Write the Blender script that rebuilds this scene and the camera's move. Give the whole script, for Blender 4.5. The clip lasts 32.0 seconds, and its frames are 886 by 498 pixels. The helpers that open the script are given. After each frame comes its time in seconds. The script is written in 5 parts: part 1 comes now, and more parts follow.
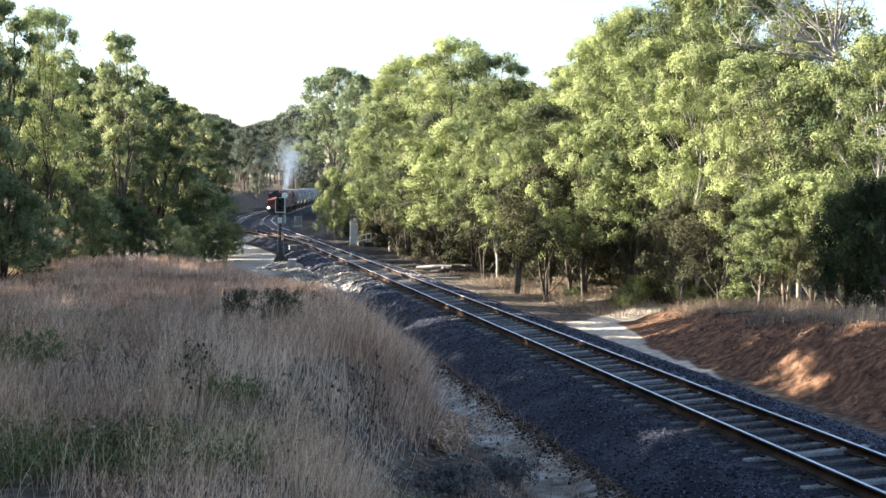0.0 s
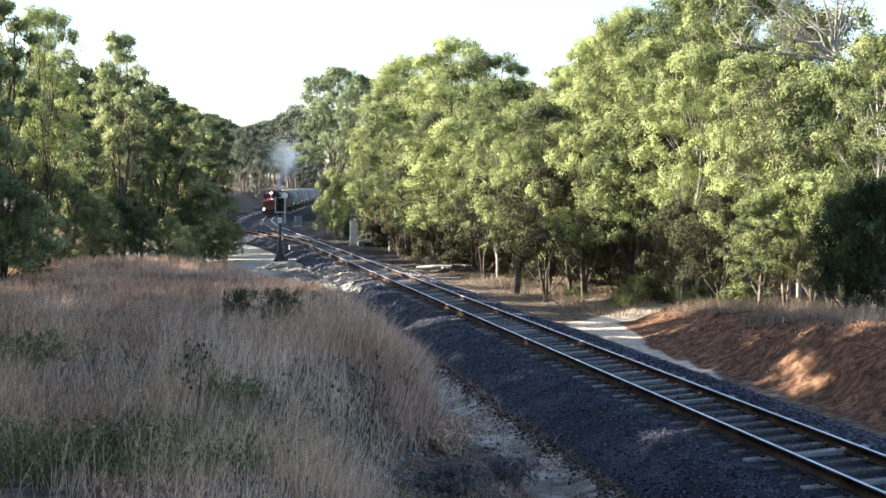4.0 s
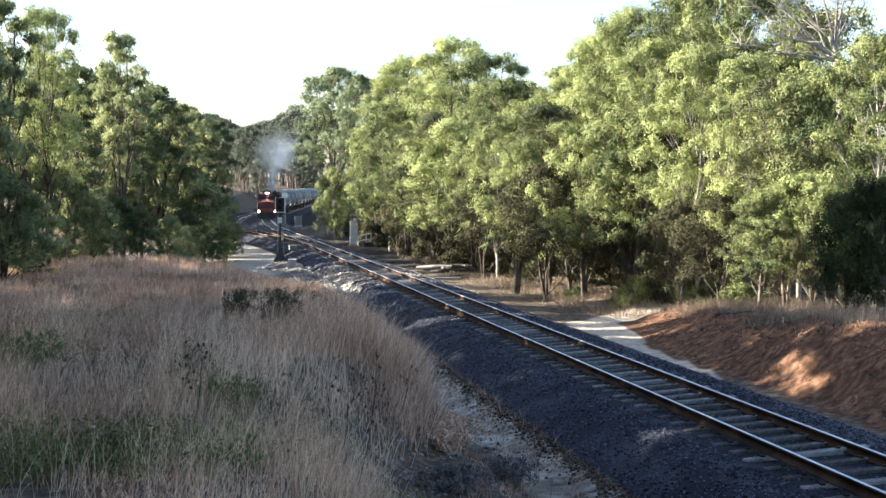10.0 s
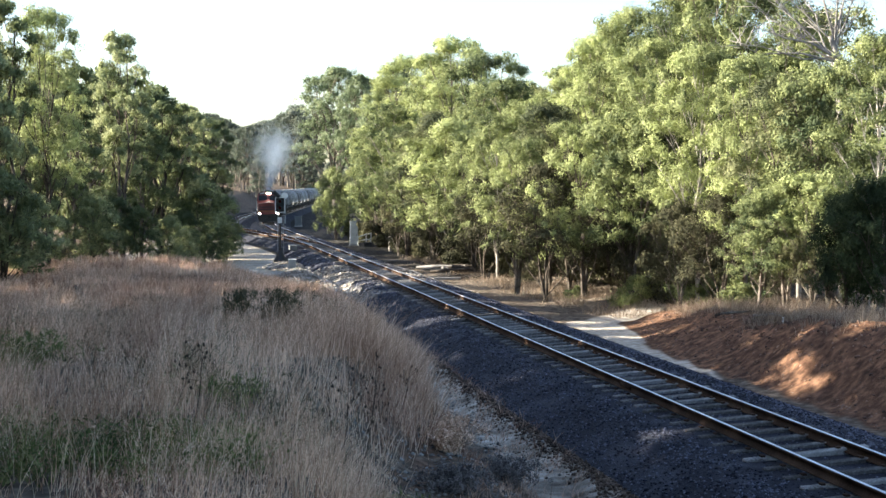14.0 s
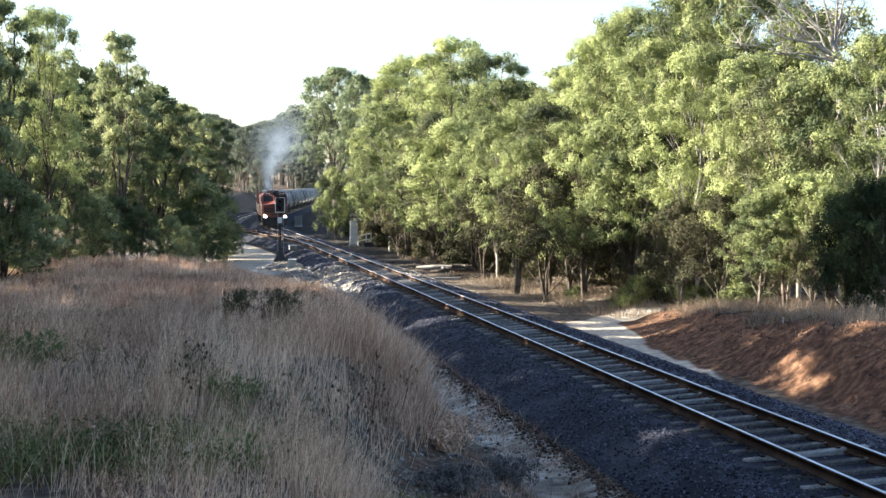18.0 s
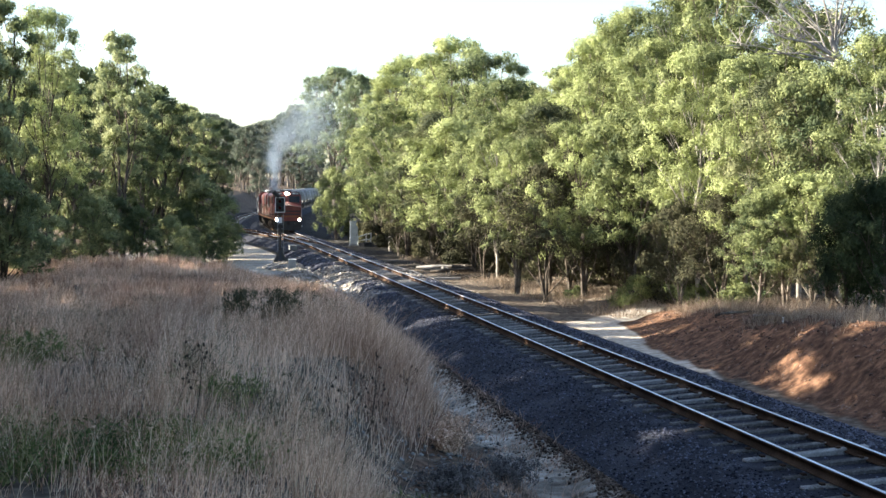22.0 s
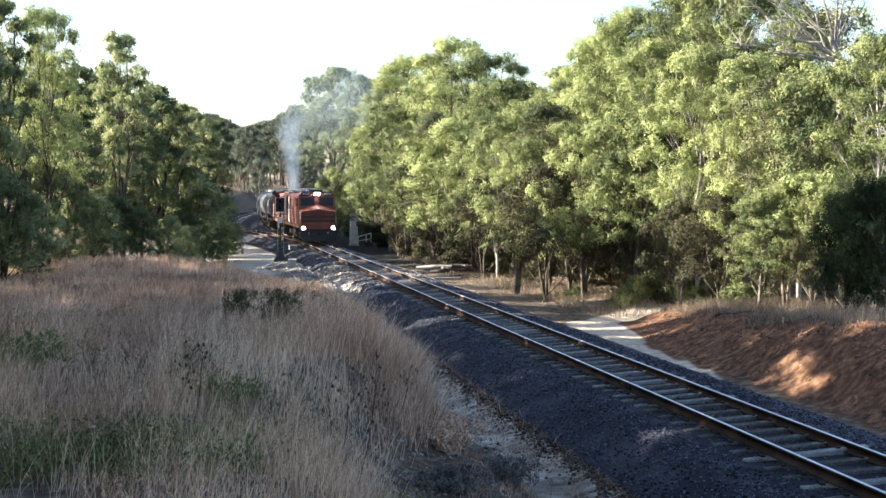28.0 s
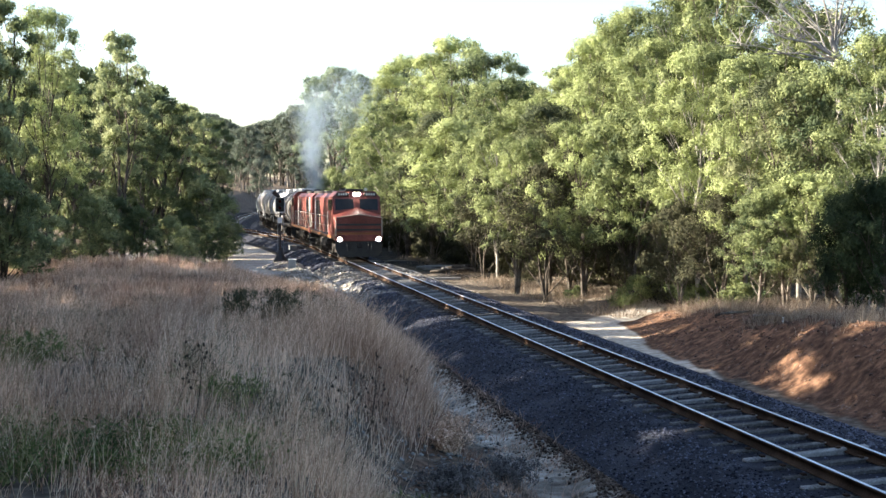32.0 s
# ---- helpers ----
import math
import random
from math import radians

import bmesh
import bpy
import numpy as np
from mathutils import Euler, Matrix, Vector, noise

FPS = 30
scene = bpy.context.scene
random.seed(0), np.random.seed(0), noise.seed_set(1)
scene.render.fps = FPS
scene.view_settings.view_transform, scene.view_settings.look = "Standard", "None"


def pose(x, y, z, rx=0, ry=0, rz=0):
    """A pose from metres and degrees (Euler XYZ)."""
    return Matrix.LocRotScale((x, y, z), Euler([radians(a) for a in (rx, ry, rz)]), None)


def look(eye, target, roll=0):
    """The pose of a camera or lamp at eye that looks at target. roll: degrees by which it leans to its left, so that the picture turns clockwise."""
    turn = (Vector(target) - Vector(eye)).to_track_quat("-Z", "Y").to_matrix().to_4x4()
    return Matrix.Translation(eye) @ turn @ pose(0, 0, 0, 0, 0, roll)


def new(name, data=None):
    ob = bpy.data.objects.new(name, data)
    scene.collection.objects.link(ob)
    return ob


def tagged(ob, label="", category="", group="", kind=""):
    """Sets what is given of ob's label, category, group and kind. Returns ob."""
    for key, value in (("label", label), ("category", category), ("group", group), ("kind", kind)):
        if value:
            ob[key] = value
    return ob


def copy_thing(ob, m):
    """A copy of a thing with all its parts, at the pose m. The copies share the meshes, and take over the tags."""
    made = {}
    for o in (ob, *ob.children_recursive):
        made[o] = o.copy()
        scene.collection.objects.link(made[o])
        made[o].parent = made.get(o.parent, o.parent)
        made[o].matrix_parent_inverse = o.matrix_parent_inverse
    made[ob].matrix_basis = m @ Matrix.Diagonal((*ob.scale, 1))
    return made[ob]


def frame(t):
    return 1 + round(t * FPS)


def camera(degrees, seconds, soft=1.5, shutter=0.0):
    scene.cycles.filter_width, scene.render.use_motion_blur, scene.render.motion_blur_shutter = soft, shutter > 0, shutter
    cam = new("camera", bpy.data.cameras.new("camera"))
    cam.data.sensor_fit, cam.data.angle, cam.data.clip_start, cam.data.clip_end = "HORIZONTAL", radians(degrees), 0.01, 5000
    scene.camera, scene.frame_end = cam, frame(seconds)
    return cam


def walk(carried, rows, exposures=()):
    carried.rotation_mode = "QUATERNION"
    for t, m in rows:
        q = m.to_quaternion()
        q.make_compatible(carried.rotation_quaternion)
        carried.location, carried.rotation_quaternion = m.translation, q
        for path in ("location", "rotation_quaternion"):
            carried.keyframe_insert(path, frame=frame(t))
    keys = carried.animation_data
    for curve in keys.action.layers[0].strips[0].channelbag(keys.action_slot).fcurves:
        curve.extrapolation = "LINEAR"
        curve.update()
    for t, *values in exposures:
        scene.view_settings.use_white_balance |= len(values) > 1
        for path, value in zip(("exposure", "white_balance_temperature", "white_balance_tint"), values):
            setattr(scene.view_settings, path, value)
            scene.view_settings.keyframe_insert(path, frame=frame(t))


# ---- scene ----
# Still camera on the bank beside a narrow-gauge line; x right, y away, z up, rail top at z = 0
cam = camera(34.8, 32.0, 1.5)
EYE = (0.0, 0.0, 3.5)
STILL = pose(*EYE, 90 - 2.29, 0, 0)
walk(cam, [(0.0, STILL), (32.0, STILL)], exposures=[(0.0, 2.4, 6500, 10), (32.0, 2.4, 6500, 10)])

# ---- light ----
SUN_EL, SUN_AZ = radians(25), radians(-86)
world = bpy.data.worlds.new("sky")
scene.world = world
world.use_nodes = True
wn, wl = world.node_tree.nodes, world.node_tree.links
sky = wn.new("ShaderNodeTexSky")
sky.sky_type, sky.sun_disc = "NISHITA", False
sky.sun_elevation, sky.sun_rotation = SUN_EL, SUN_AZ
sky.air_density, sky.dust_density, sky.ozone_density = 1.0, 1.5, 1.5
wn["Background"].inputs[1].default_value = 0.074
pale = wn.new("ShaderNodeHueSaturation")
pale.inputs["Saturation"].default_value = 1.04
wl.new(sky.outputs[0], pale.inputs["Color"])
wl.new(pale.outputs[0], wn["Background"].inputs[0])
sun = new("sun", bpy.data.lights.new("sun", "SUN"))
sun.data.energy, sun.data.angle, sun.data.color = 5.0, radians(0.6), (1.0, 0.91, 0.76)
sun_dir = Vector((math.sin(SUN_AZ) * math.cos(SUN_EL), math.cos(SUN_AZ) * math.cos(SUN_EL), math.sin(SUN_EL)))
sun.matrix_world = look(sun_dir * 200, (0, 0, 0))


# ---- materials ----
def material(name, colors, rough=0.8, metal=0.0, scale=3.0, fine=40.0, bump=0.2, per_object=0.0, per_island=0.0, emit=0.0,
             spec=0.5, translucent=0.0, coords="Object"):
    """Procedural surface: two to three colours mixed by coarse and fine noise, with relief."""
    m = bpy.data.materials.new(name)
    m.use_nodes = True
    n, l = m.node_tree.nodes, m.node_tree.links
    p = n["Principled BSDF"]
    tc = n.new("ShaderNodeTexCoord")
    coarse = n.new("ShaderNodeTexNoise")
    coarse.inputs["Scale"].default_value, coarse.inputs["Detail"].default_value = scale, 5
    grain = n.new("ShaderNodeTexNoise")
    grain.inputs["Scale"].default_value, grain.inputs["Detail"].default_value = fine, 3
    l.new(tc.outputs[coords], coarse.inputs["Vector"])
    l.new(tc.outputs[coords], grain.inputs["Vector"])
    add = n.new("ShaderNodeMath")
    add.operation = "MULTIPLY_ADD"
    add.inputs[1].default_value, add.inputs[2].default_value = 0.45, -0.22
    l.new(grain.outputs["Fac"], add.inputs[0])
    tot = n.new("ShaderNodeMath")
    tot.operation = "ADD"
    l.new(coarse.outputs["Fac"], tot.inputs[0])
    l.new(add.outputs[0], tot.inputs[1])
    last = tot
    for amount, node, out in ((per_object, "ShaderNodeObjectInfo", "Random"), (per_island, "ShaderNodeNewGeometry", "Random Per Island")):
        if amount:
            r = n.new(node)
            k = n.new("ShaderNodeMath")
            k.operation = "MULTIPLY_ADD"
            k.inputs[1].default_value, k.inputs[2].default_value = amount, -amount / 2
            l.new(r.outputs[out], k.inputs[0])
            s = n.new("ShaderNodeMath")
            s.operation = "ADD"
            l.new(last.outputs[0], s.inputs[0])
            l.new(k.outputs[0], s.inputs[1])
            last = s
    ramp = n.new("ShaderNodeValToRGB")
    e = ramp.color_ramp.elements
    e[0].position, e[0].color = 0.3, (*colors[0], 1)
    e[1].position, e[1].color = 0.7, (*colors[-1], 1)
    if len(colors) > 2:
        mid = e.new(0.5)
        mid.color = (*colors[1], 1)
    l.new(last.outputs[0], ramp.inputs[0])
    l.new(ramp.outputs[0], p.inputs["Base Color"])
    p.inputs["Roughness"].default_value, p.inputs["Metallic"].default_value = rough, metal
    p.inputs["Specular IOR Level"].default_value = spec
    if bump:
        b = n.new("ShaderNodeBump")
        b.inputs["Strength"].default_value, b.inputs["Distance"].default_value = bump, 0.03
        l.new(grain.outputs["Fac"], b.inputs["Height"])
        l.new(b.outputs[0], p.inputs["Normal"])
    if emit:
        p.inputs["Emission Color"].default_value = (*colors[0], 1)
        p.inputs["Emission Strength"].default_value = emit
    if translucent:
        t = n.new("ShaderNodeBsdfTranslucent")
        mix = n.new("ShaderNodeMixShader")
        mix.inputs[0].default_value = translucent
        l.new(ramp.outputs[0], t.inputs["Color"])
        l.new(p.outputs[0], mix.inputs[1])
        l.new(t.outputs[0], mix.inputs[2])
        l.new(mix.outputs[0], n["Material Output"].inputs["Surface"])
    return m


LEAF = material("leaf_gum", [(0.055, 0.078, 0.036), (0.195, 0.224, 0.092), (0.372, 0.42, 0.18)], 0.7, spec=0.2, scale=0.45, fine=1.6, bump=0, per_object=0.25,
                per_island=0.14, translucent=0.24)
LEAF_OLIVE = material("leaf_olive", [(0.055, 0.067, 0.035), (0.175, 0.19, 0.088), (0.345, 0.36, 0.172)], 0.7, spec=0.2, scale=0.45, fine=1.6, bump=0, per_object=0.25,
                      per_island=0.14, translucent=0.26)
LEAF_DARK = material("leaf_dark", [(0.085, 0.11, 0.052), (0.20, 0.233, 0.11), (0.43, 0.45, 0.24)], 0.7, spec=0.2, scale=0.45, fine=1.6, bump=0, per_object=0.3,
                     per_island=0.14, translucent=0.42)
# haze of distance is mixed into this greyed leaf colour
LEAF_FAR_HAZE = material("leaf_far_haze", [(0.06, 0.076, 0.053), (0.10, 0.12, 0.092), (0.165, 0.185, 0.15)], 0.8, spec=0.1, scale=0.2, fine=0.8, bump=0, per_object=0.3,
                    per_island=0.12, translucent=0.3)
# bluish tint puts slight air haze into the tall gums' leaf colour
LEAF_TALL = material("leaf_tall_haze", [(0.10, 0.13, 0.07), (0.19, 0.235, 0.13), (0.33, 0.38, 0.235)], 0.7, scale=0.2, fine=0.8, bump=0, per_object=0.2,
                     per_island=0.12, translucent=0.4, spec=0.2)
# sheoak leaf colour darkened to stand for the shade it grows in
LEAF_OAK_SHADED = material("leaf_sheoak_shaded", [(0.028, 0.042, 0.022), (0.055, 0.078, 0.035), (0.11, 0.135, 0.062)], 0.8, spec=0.1, scale=0.5, fine=1.6, bump=0, per_object=0.2,
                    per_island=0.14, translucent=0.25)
# dark olive leaf; its colour carries the shade between and under the crowns
LEAF_PAINTED_SHADE = material("leaf_painted_shade", [(0.028, 0.03, 0.018), (0.062, 0.062, 0.036), (0.125, 0.12, 0.066)], 0.8, spec=0.1, scale=0.5, fine=1.6, bump=0, per_object=0.2,
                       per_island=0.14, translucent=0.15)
BARK = material("bark", [(0.04, 0.034, 0.029), (0.095, 0.08, 0.066), (0.21, 0.185, 0.158)], 0.9, scale=2.5, fine=18, bump=0.5, per_object=0.3, spec=0.08)
BARK_PALE = material("bark_pale", [(0.16, 0.14, 0.12), (0.30, 0.275, 0.245), (0.48, 0.45, 0.41)], 0.85, scale=2.5, fine=18, bump=0.4, spec=0.08)
DEADWOOD = material("dead_wood", [(0.15, 0.14, 0.13), (0.32, 0.30, 0.28)], 0.85, scale=4, fine=30)
STRAW = material("dry_grass", [(0.34, 0.21, 0.142), (0.69, 0.465, 0.335), (0.96, 0.74, 0.575)], 0.75, scale=0.35, fine=4, bump=0, per_island=0.5,
                 translucent=0.25, spec=0.08)
RUSSET = material("russet_grass", [(0.2, 0.106, 0.075), (0.44, 0.285, 0.21), (0.68, 0.48, 0.37)], 0.75, scale=0.5, fine=4, bump=0, per_island=0.5, translucent=0.25, spec=0.08)
BANKGRASS = material("bank_grass", [(0.12, 0.09, 0.065), (0.25, 0.19, 0.14), (0.42, 0.34, 0.26)], 0.8, scale=0.5, fine=4, bump=0, per_island=0.5, translucent=0.2, spec=0.08)
LITTER = material("leaf_litter", [(0.035, 0.025, 0.02), (0.075, 0.052, 0.04), (0.16, 0.12, 0.095)], 0.9, scale=1, fine=15, bump=0.1, per_island=0.6, spec=0.08)
GREEN = material("green_grass", [(0.07, 0.09, 0.034), (0.14, 0.17, 0.064), (0.26, 0.27, 0.115)], 0.6, scale=0.8, fine=5, bump=0, per_island=0.4,
                 translucent=0.25, spec=0.08)
SCRUB = material("scrub", [(0.05, 0.055, 0.035), (0.10, 0.10, 0.06), (0.18, 0.16, 0.10)], 0.8, scale=0.8, fine=5, bump=0, per_island=0.4, translucent=0.2, spec=0.08)
TWIG = material("grey_twigs", [(0.075, 0.07, 0.07), (0.15, 0.14, 0.14), (0.26, 0.24, 0.235)], 0.85, scale=0.8, fine=5, bump=0, per_island=0.4, translucent=0.15, spec=0.08)
SEEDHEAD = material("seed_head", [(0.03, 0.02, 0.015), (0.07, 0.045, 0.03)], 0.9)
RAIL_TOP = material("rail_polished", [(0.66, 0.65, 0.65), (0.84, 0.86, 0.90)], 0.6, 1.0, scale=2, fine=60, bump=0.02)
RUST = material("rail_rust", [(0.026, 0.016, 0.011), (0.052, 0.032, 0.022), (0.10, 0.064, 0.044)], 0.85, scale=1.5, fine=30, bump=0.3, spec=0.06)
SLEEPER = material("sleeper_weathered", [(0.06, 0.057, 0.055), (0.145, 0.138, 0.133), (0.33, 0.32, 0.31)], 0.9, scale=2.2, fine=35, bump=0.5, per_object=0.3, spec=0.08)
BALLAST = material("ballast", [(0.013, 0.0138, 0.02), (0.026, 0.0275, 0.037), (0.05, 0.053, 0.066)], 0.85, scale=1.2, fine=24, bump=1.0, spec=0.08)
STONE = material("ballast_stone", [(0.018, 0.019, 0.028), (0.05, 0.053, 0.075), (0.14, 0.148, 0.19)], 0.8, scale=1.0, fine=20, bump=0.2, per_island=0.7, spec=0.08)
ROCK = material("rubble", [(0.06, 0.058, 0.058), (0.14, 0.135, 0.13), (0.32, 0.31, 0.295)], 0.9, scale=1.0, fine=14, bump=0.4, per_island=0.6, spec=0.08)
WHITE = material("white_paint", [(0.62, 0.62, 0.60), (0.76, 0.76, 0.74), (0.82, 0.82, 0.80)], 0.5, scale=3, fine=25, bump=0.05)
CABINET = material("cabinet_paint", [(0.5, 0.5, 0.485), (0.66, 0.66, 0.64), (0.76, 0.76, 0.74)], 0.55, scale=3, fine=25, bump=0.05)
PALE = material("pale_rubble", [(0.15, 0.13, 0.11), (0.285, 0.255, 0.222), (0.48, 0.445, 0.405)], 0.9, scale=1.0, fine=14, bump=0.4, per_island=0.6, spec=0.08)
GREY = material("grey_paint", [(0.30, 0.31, 0.31), (0.42, 0.43, 0.43)], 0.55, scale=3, fine=25, bump=0.05)
RELAY = material("relay_paint", [(0.13, 0.14, 0.14), (0.2, 0.21, 0.21)], 0.6, scale=3, fine=25, bump=0.05)
GALV = material("galvanised", [(0.3, 0.31, 0.32), (0.45, 0.46, 0.47)], 0.45, 0.7, scale=3, fine=25, bump=0.05)
BLACK = material("black_paint", [(0.012, 0.012, 0.013), (0.03, 0.03, 0.03)], 0.55, scale=3, fine=25, bump=0.08)
GRIME = material("grimy_steel", [(0.02, 0.018, 0.017), (0.05, 0.043, 0.038), (0.10, 0.085, 0.07)], 0.75, 0.3, scale=2, fine=14, bump=0.3)
ORANGE = material("orange_red_paint", [(0.09, 0.019, 0.014), (0.16, 0.033, 0.023), (0.25, 0.068, 0.05)], 0.5, scale=0.8, fine=12, bump=0.03)
YELLOW = material("yellow_paint", [(0.18, 0.058, 0.015), (0.27, 0.095, 0.024)], 0.45, scale=1, fine=14, bump=0.03)
TANK = material("tank_white", [(0.05, 0.038, 0.03), (0.17, 0.152, 0.14), (0.46, 0.45, 0.44)], 0.75, scale=0.9, fine=5, bump=0.05, per_object=0.25, spec=0.2)
RAILPAINT = material("handrail_paint", [(0.26, 0.22, 0.18), (0.42, 0.38, 0.33)], 0.5, scale=2, fine=20, bump=0.05)
WINDOW = material("window_glass", [(0.01, 0.010, 0.010), (0.02, 0.018, 0.018)], 0.12, spec=0.25, scale=1, fine=4, bump=0)
LAMP = material("headlamp_glow", [(1.0, 0.93, 0.80), (1.0, 0.93, 0.80)], 0.3, bump=0, emit=60.0)
LAMP_OFF = material("lamp_glass", [(0.5, 0.5, 0.48), (0.6, 0.6, 0.58)], 0.15, bump=0)
RED_GLASS = material("dark_lens", [(0.05, 0.01, 0.01), (0.08, 0.015, 0.01)], 0.15, bump=0)
SMOKE = material("exhaust_smoke", [(0.27, 0.34, 0.43), (0.38, 0.46, 0.56)], 1.0, bump=0, translucent=0.4, spec=0.0)
CLAYPIPE = material("concrete", [(0.35, 0.34, 0.32), (0.5, 0.49, 0.46)], 0.9, scale=4, fine=30, bump=0.3)


def ground_material():
    """Litter, sand, red earth, grey gravel and a dark tone, blended by the ground's surface masks."""
    m = bpy.data.materials.new("ground_mix")
    m.use_nodes = True
    n, l = m.node_tree.nodes, m.node_tree.links
    p = n["Principled BSDF"]
    tc = n.new("ShaderNodeTexCoord")

    def noise_tex(scale, detail):
        t = n.new("ShaderNodeTexNoise")
        t.inputs["Scale"].default_value, t.inputs["Detail"].default_value = scale, detail
        l.new(tc.outputs["Object"], t.inputs["Vector"])
        return t

    big, mid, fine, patch = noise_tex(0.6, 6), noise_tex(5, 5), noise_tex(28, 3), noise_tex(1.3, 6)

    def tone(a, b, c, source):
        r = n.new("ShaderNodeValToRGB")
        e = r.color_ramp.elements
        e[0].position, e[0].color, e[1].position, e[1].color = 0.32, (*a, 1), 0.68, (*c, 1)
        e.new(0.5).color = (*b, 1)
        l.new(source.outputs["Fac"], r.inputs[0])
        return r

    base = tone((0.06, 0.047, 0.037), (0.115, 0.092, 0.072), (0.21, 0.175, 0.14), mid)
    layers = [("sand", tone((0.31, 0.265, 0.21), (0.44, 0.39, 0.325), (0.58, 0.53, 0.465), mid)),
              ("red", tone((0.06, 0.034, 0.023), (0.125, 0.07, 0.045), (0.235, 0.135, 0.083), mid)),
              ("gravel", tone((0.05, 0.05, 0.05), (0.12, 0.117, 0.113), (0.26, 0.25, 0.24), fine)),
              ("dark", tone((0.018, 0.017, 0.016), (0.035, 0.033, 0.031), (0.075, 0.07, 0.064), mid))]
    color = base.outputs[0]
    for name, layer in layers:
        a = n.new("ShaderNodeAttribute")
        a.attribute_name = name
        wob = n.new("ShaderNodeMath")
        wob.operation = "MULTIPLY_ADD"
        wob.inputs[1].default_value = 0.9
        l.new(patch.outputs["Fac"], wob.inputs[0])
        l.new(a.outputs["Fac"], wob.inputs[2])
        edge = n.new("ShaderNodeMapRange")
        edge.inputs[1].default_value, edge.inputs[2].default_value = 0.78, 1.1
        l.new(wob.outputs[0], edge.inputs[0])
        mix = n.new("ShaderNodeMix")
        mix.data_type = "RGBA"
        l.new(edge.outputs[0], mix.inputs[0])
        l.new(color, mix.inputs[6])
        l.new(layer.outputs[0], mix.inputs[7])
        color = mix.outputs[2]
    shade = n.new("ShaderNodeMix")
    shade.data_type, shade.blend_type = "RGBA", "OVERLAY"
    shade.inputs[0].default_value = 0.4
    l.new(color, shade.inputs[6])
    l.new(big.outputs["Fac"], shade.inputs[7])
    l.new(shade.outputs[2], p.inputs["Base Color"])
    p.inputs["Roughness"].default_value = 0.95
    p.inputs["Specular IOR Level"].default_value = 0.05
    b = n.new("ShaderNodeBump")
    b.inputs["Strength"].default_value, b.inputs["Distance"].default_value = 0.8, 0.05
    l.new(fine.outputs["Fac"], b.inputs["Height"])
    l.new(b.outputs[0], p.inputs["Normal"])
    return m


GROUND = ground_material()


# ---- mesh tools ----
class Geo:
    """Collects vertices and faces of one mesh."""

    def __init__(self):
        self.v, self.f, self.k, self.s = [], [], [], []

    def add(self, verts, faces, slot=0, smooth=False):
        o = len(self.v)
        self.v += [tuple(q) for q in verts]
        self.f += [tuple(i + o for i in q) for q in faces]
        self.k += [slot] * len(faces)
        self.s += [smooth] * len(faces)
        return self

    def box(self, c, size, bevel=0.0, m=None, slot=0):
        hx, hy, hz = (q / 2 for q in size)
        b = min(bevel, hx * 0.9, hy * 0.9, hz * 0.9)
        m = Matrix.Translation(c) @ (m or Matrix())
        if b <= 0:
            vs = [(x, y, z) for x in (-hx, hx) for y in (-hy, hy) for z in (-hz, hz)]
            fs = [(0, 1, 3, 2), (4, 6, 7, 5), (0, 4, 5, 1), (2, 3, 7, 6), (0, 2, 6, 4), (1, 5, 7, 3)]
            return self.add([m @ Vector(q) for q in vs], fs, slot)
        vs, ix = [], {}
        for sx in (-1, 1):
            for sy in (-1, 1):
                for sz in (-1, 1):
                    for ax in range(3):
                        ix[sx, sy, sz, ax] = len(vs)
                        q = [sx * hx, sy * hy, sz * hz]
                        for a in range(3):
                            if a != ax:
                                q[a] -= (sx, sy, sz)[a] * b
                        vs.append(q)
        fs = []
        for ax in range(3):
            o1, o2 = [a for a in range(3) if a != ax]
            for s in (-1, 1):
                loop = []
                for p1, p2 in ((-1, -1), (1, -1), (1, 1), (-1, 1)):
                    q = [0, 0, 0]
                    q[ax], q[o1], q[o2] = s, p1, p2
                    loop.append(ix[q[0], q[1], q[2], ax])
                fs.append(loop if (s > 0) == (ax != 1) else loop[::-1])
            for p1 in (-1, 1):
                for p2 in (-1, 1):
                    q, r = [0, 0, 0], [0, 0, 0]
                    q[o1], q[o2], q[ax] = p1, p2, -1
                    r[o1], r[o2], r[ax] = p1, p2, 1
                    fs.append([ix[(*q, o1)], ix[(*r, o1)], ix[(*r, o2)], ix[(*q, o2)]])
        for sx in (-1, 1):
            for sy in (-1, 1):
                for sz in (-1, 1):
                    fs.append([ix[sx, sy, sz, a] for a in range(3)])
        return self.add([m @ Vector(q) for q in vs], fs, slot)

    def tube(self, path, radii, n=8, cap=True, slot=0):
        path = [Vector(q) for q in path]
        if not hasattr(radii, "__len__"):
            radii = [radii] * len(path)
        vs, fs = [], []
        for i, (q, r) in enumerate(zip(path, map(float, radii))):
            d = (path[min(i + 1, len(path) - 1)] - path[max(i - 1, 0)]).normalized()
            a = d.orthogonal().normalized() if abs(d.z) > 0.9 else d.cross(Vector((0, 0, 1))).normalized()
            if abs(d.z) > 0.9:
                a = (Vector((1, 0, 0)) - d * d.x).normalized()
            b = d.cross(a)
            vs += [q + r * (math.cos(2 * math.pi * j / n) * a + math.sin(2 * math.pi * j / n) * b) for j in range(n)]
        for i in range(len(path) - 1):
            for j in range(n):
                k = (j + 1) % n
                fs.append((i * n + j, i * n + k, (i + 1) * n + k, (i + 1) * n + j))
        self.add(vs, fs, slot, True)
        if cap:
            e = (len(path) - 1) * n
            self.add(vs[:n], [tuple(range(n))[::-1]], slot)
            self.add(vs[e:], [tuple(range(n))], slot)
        return self

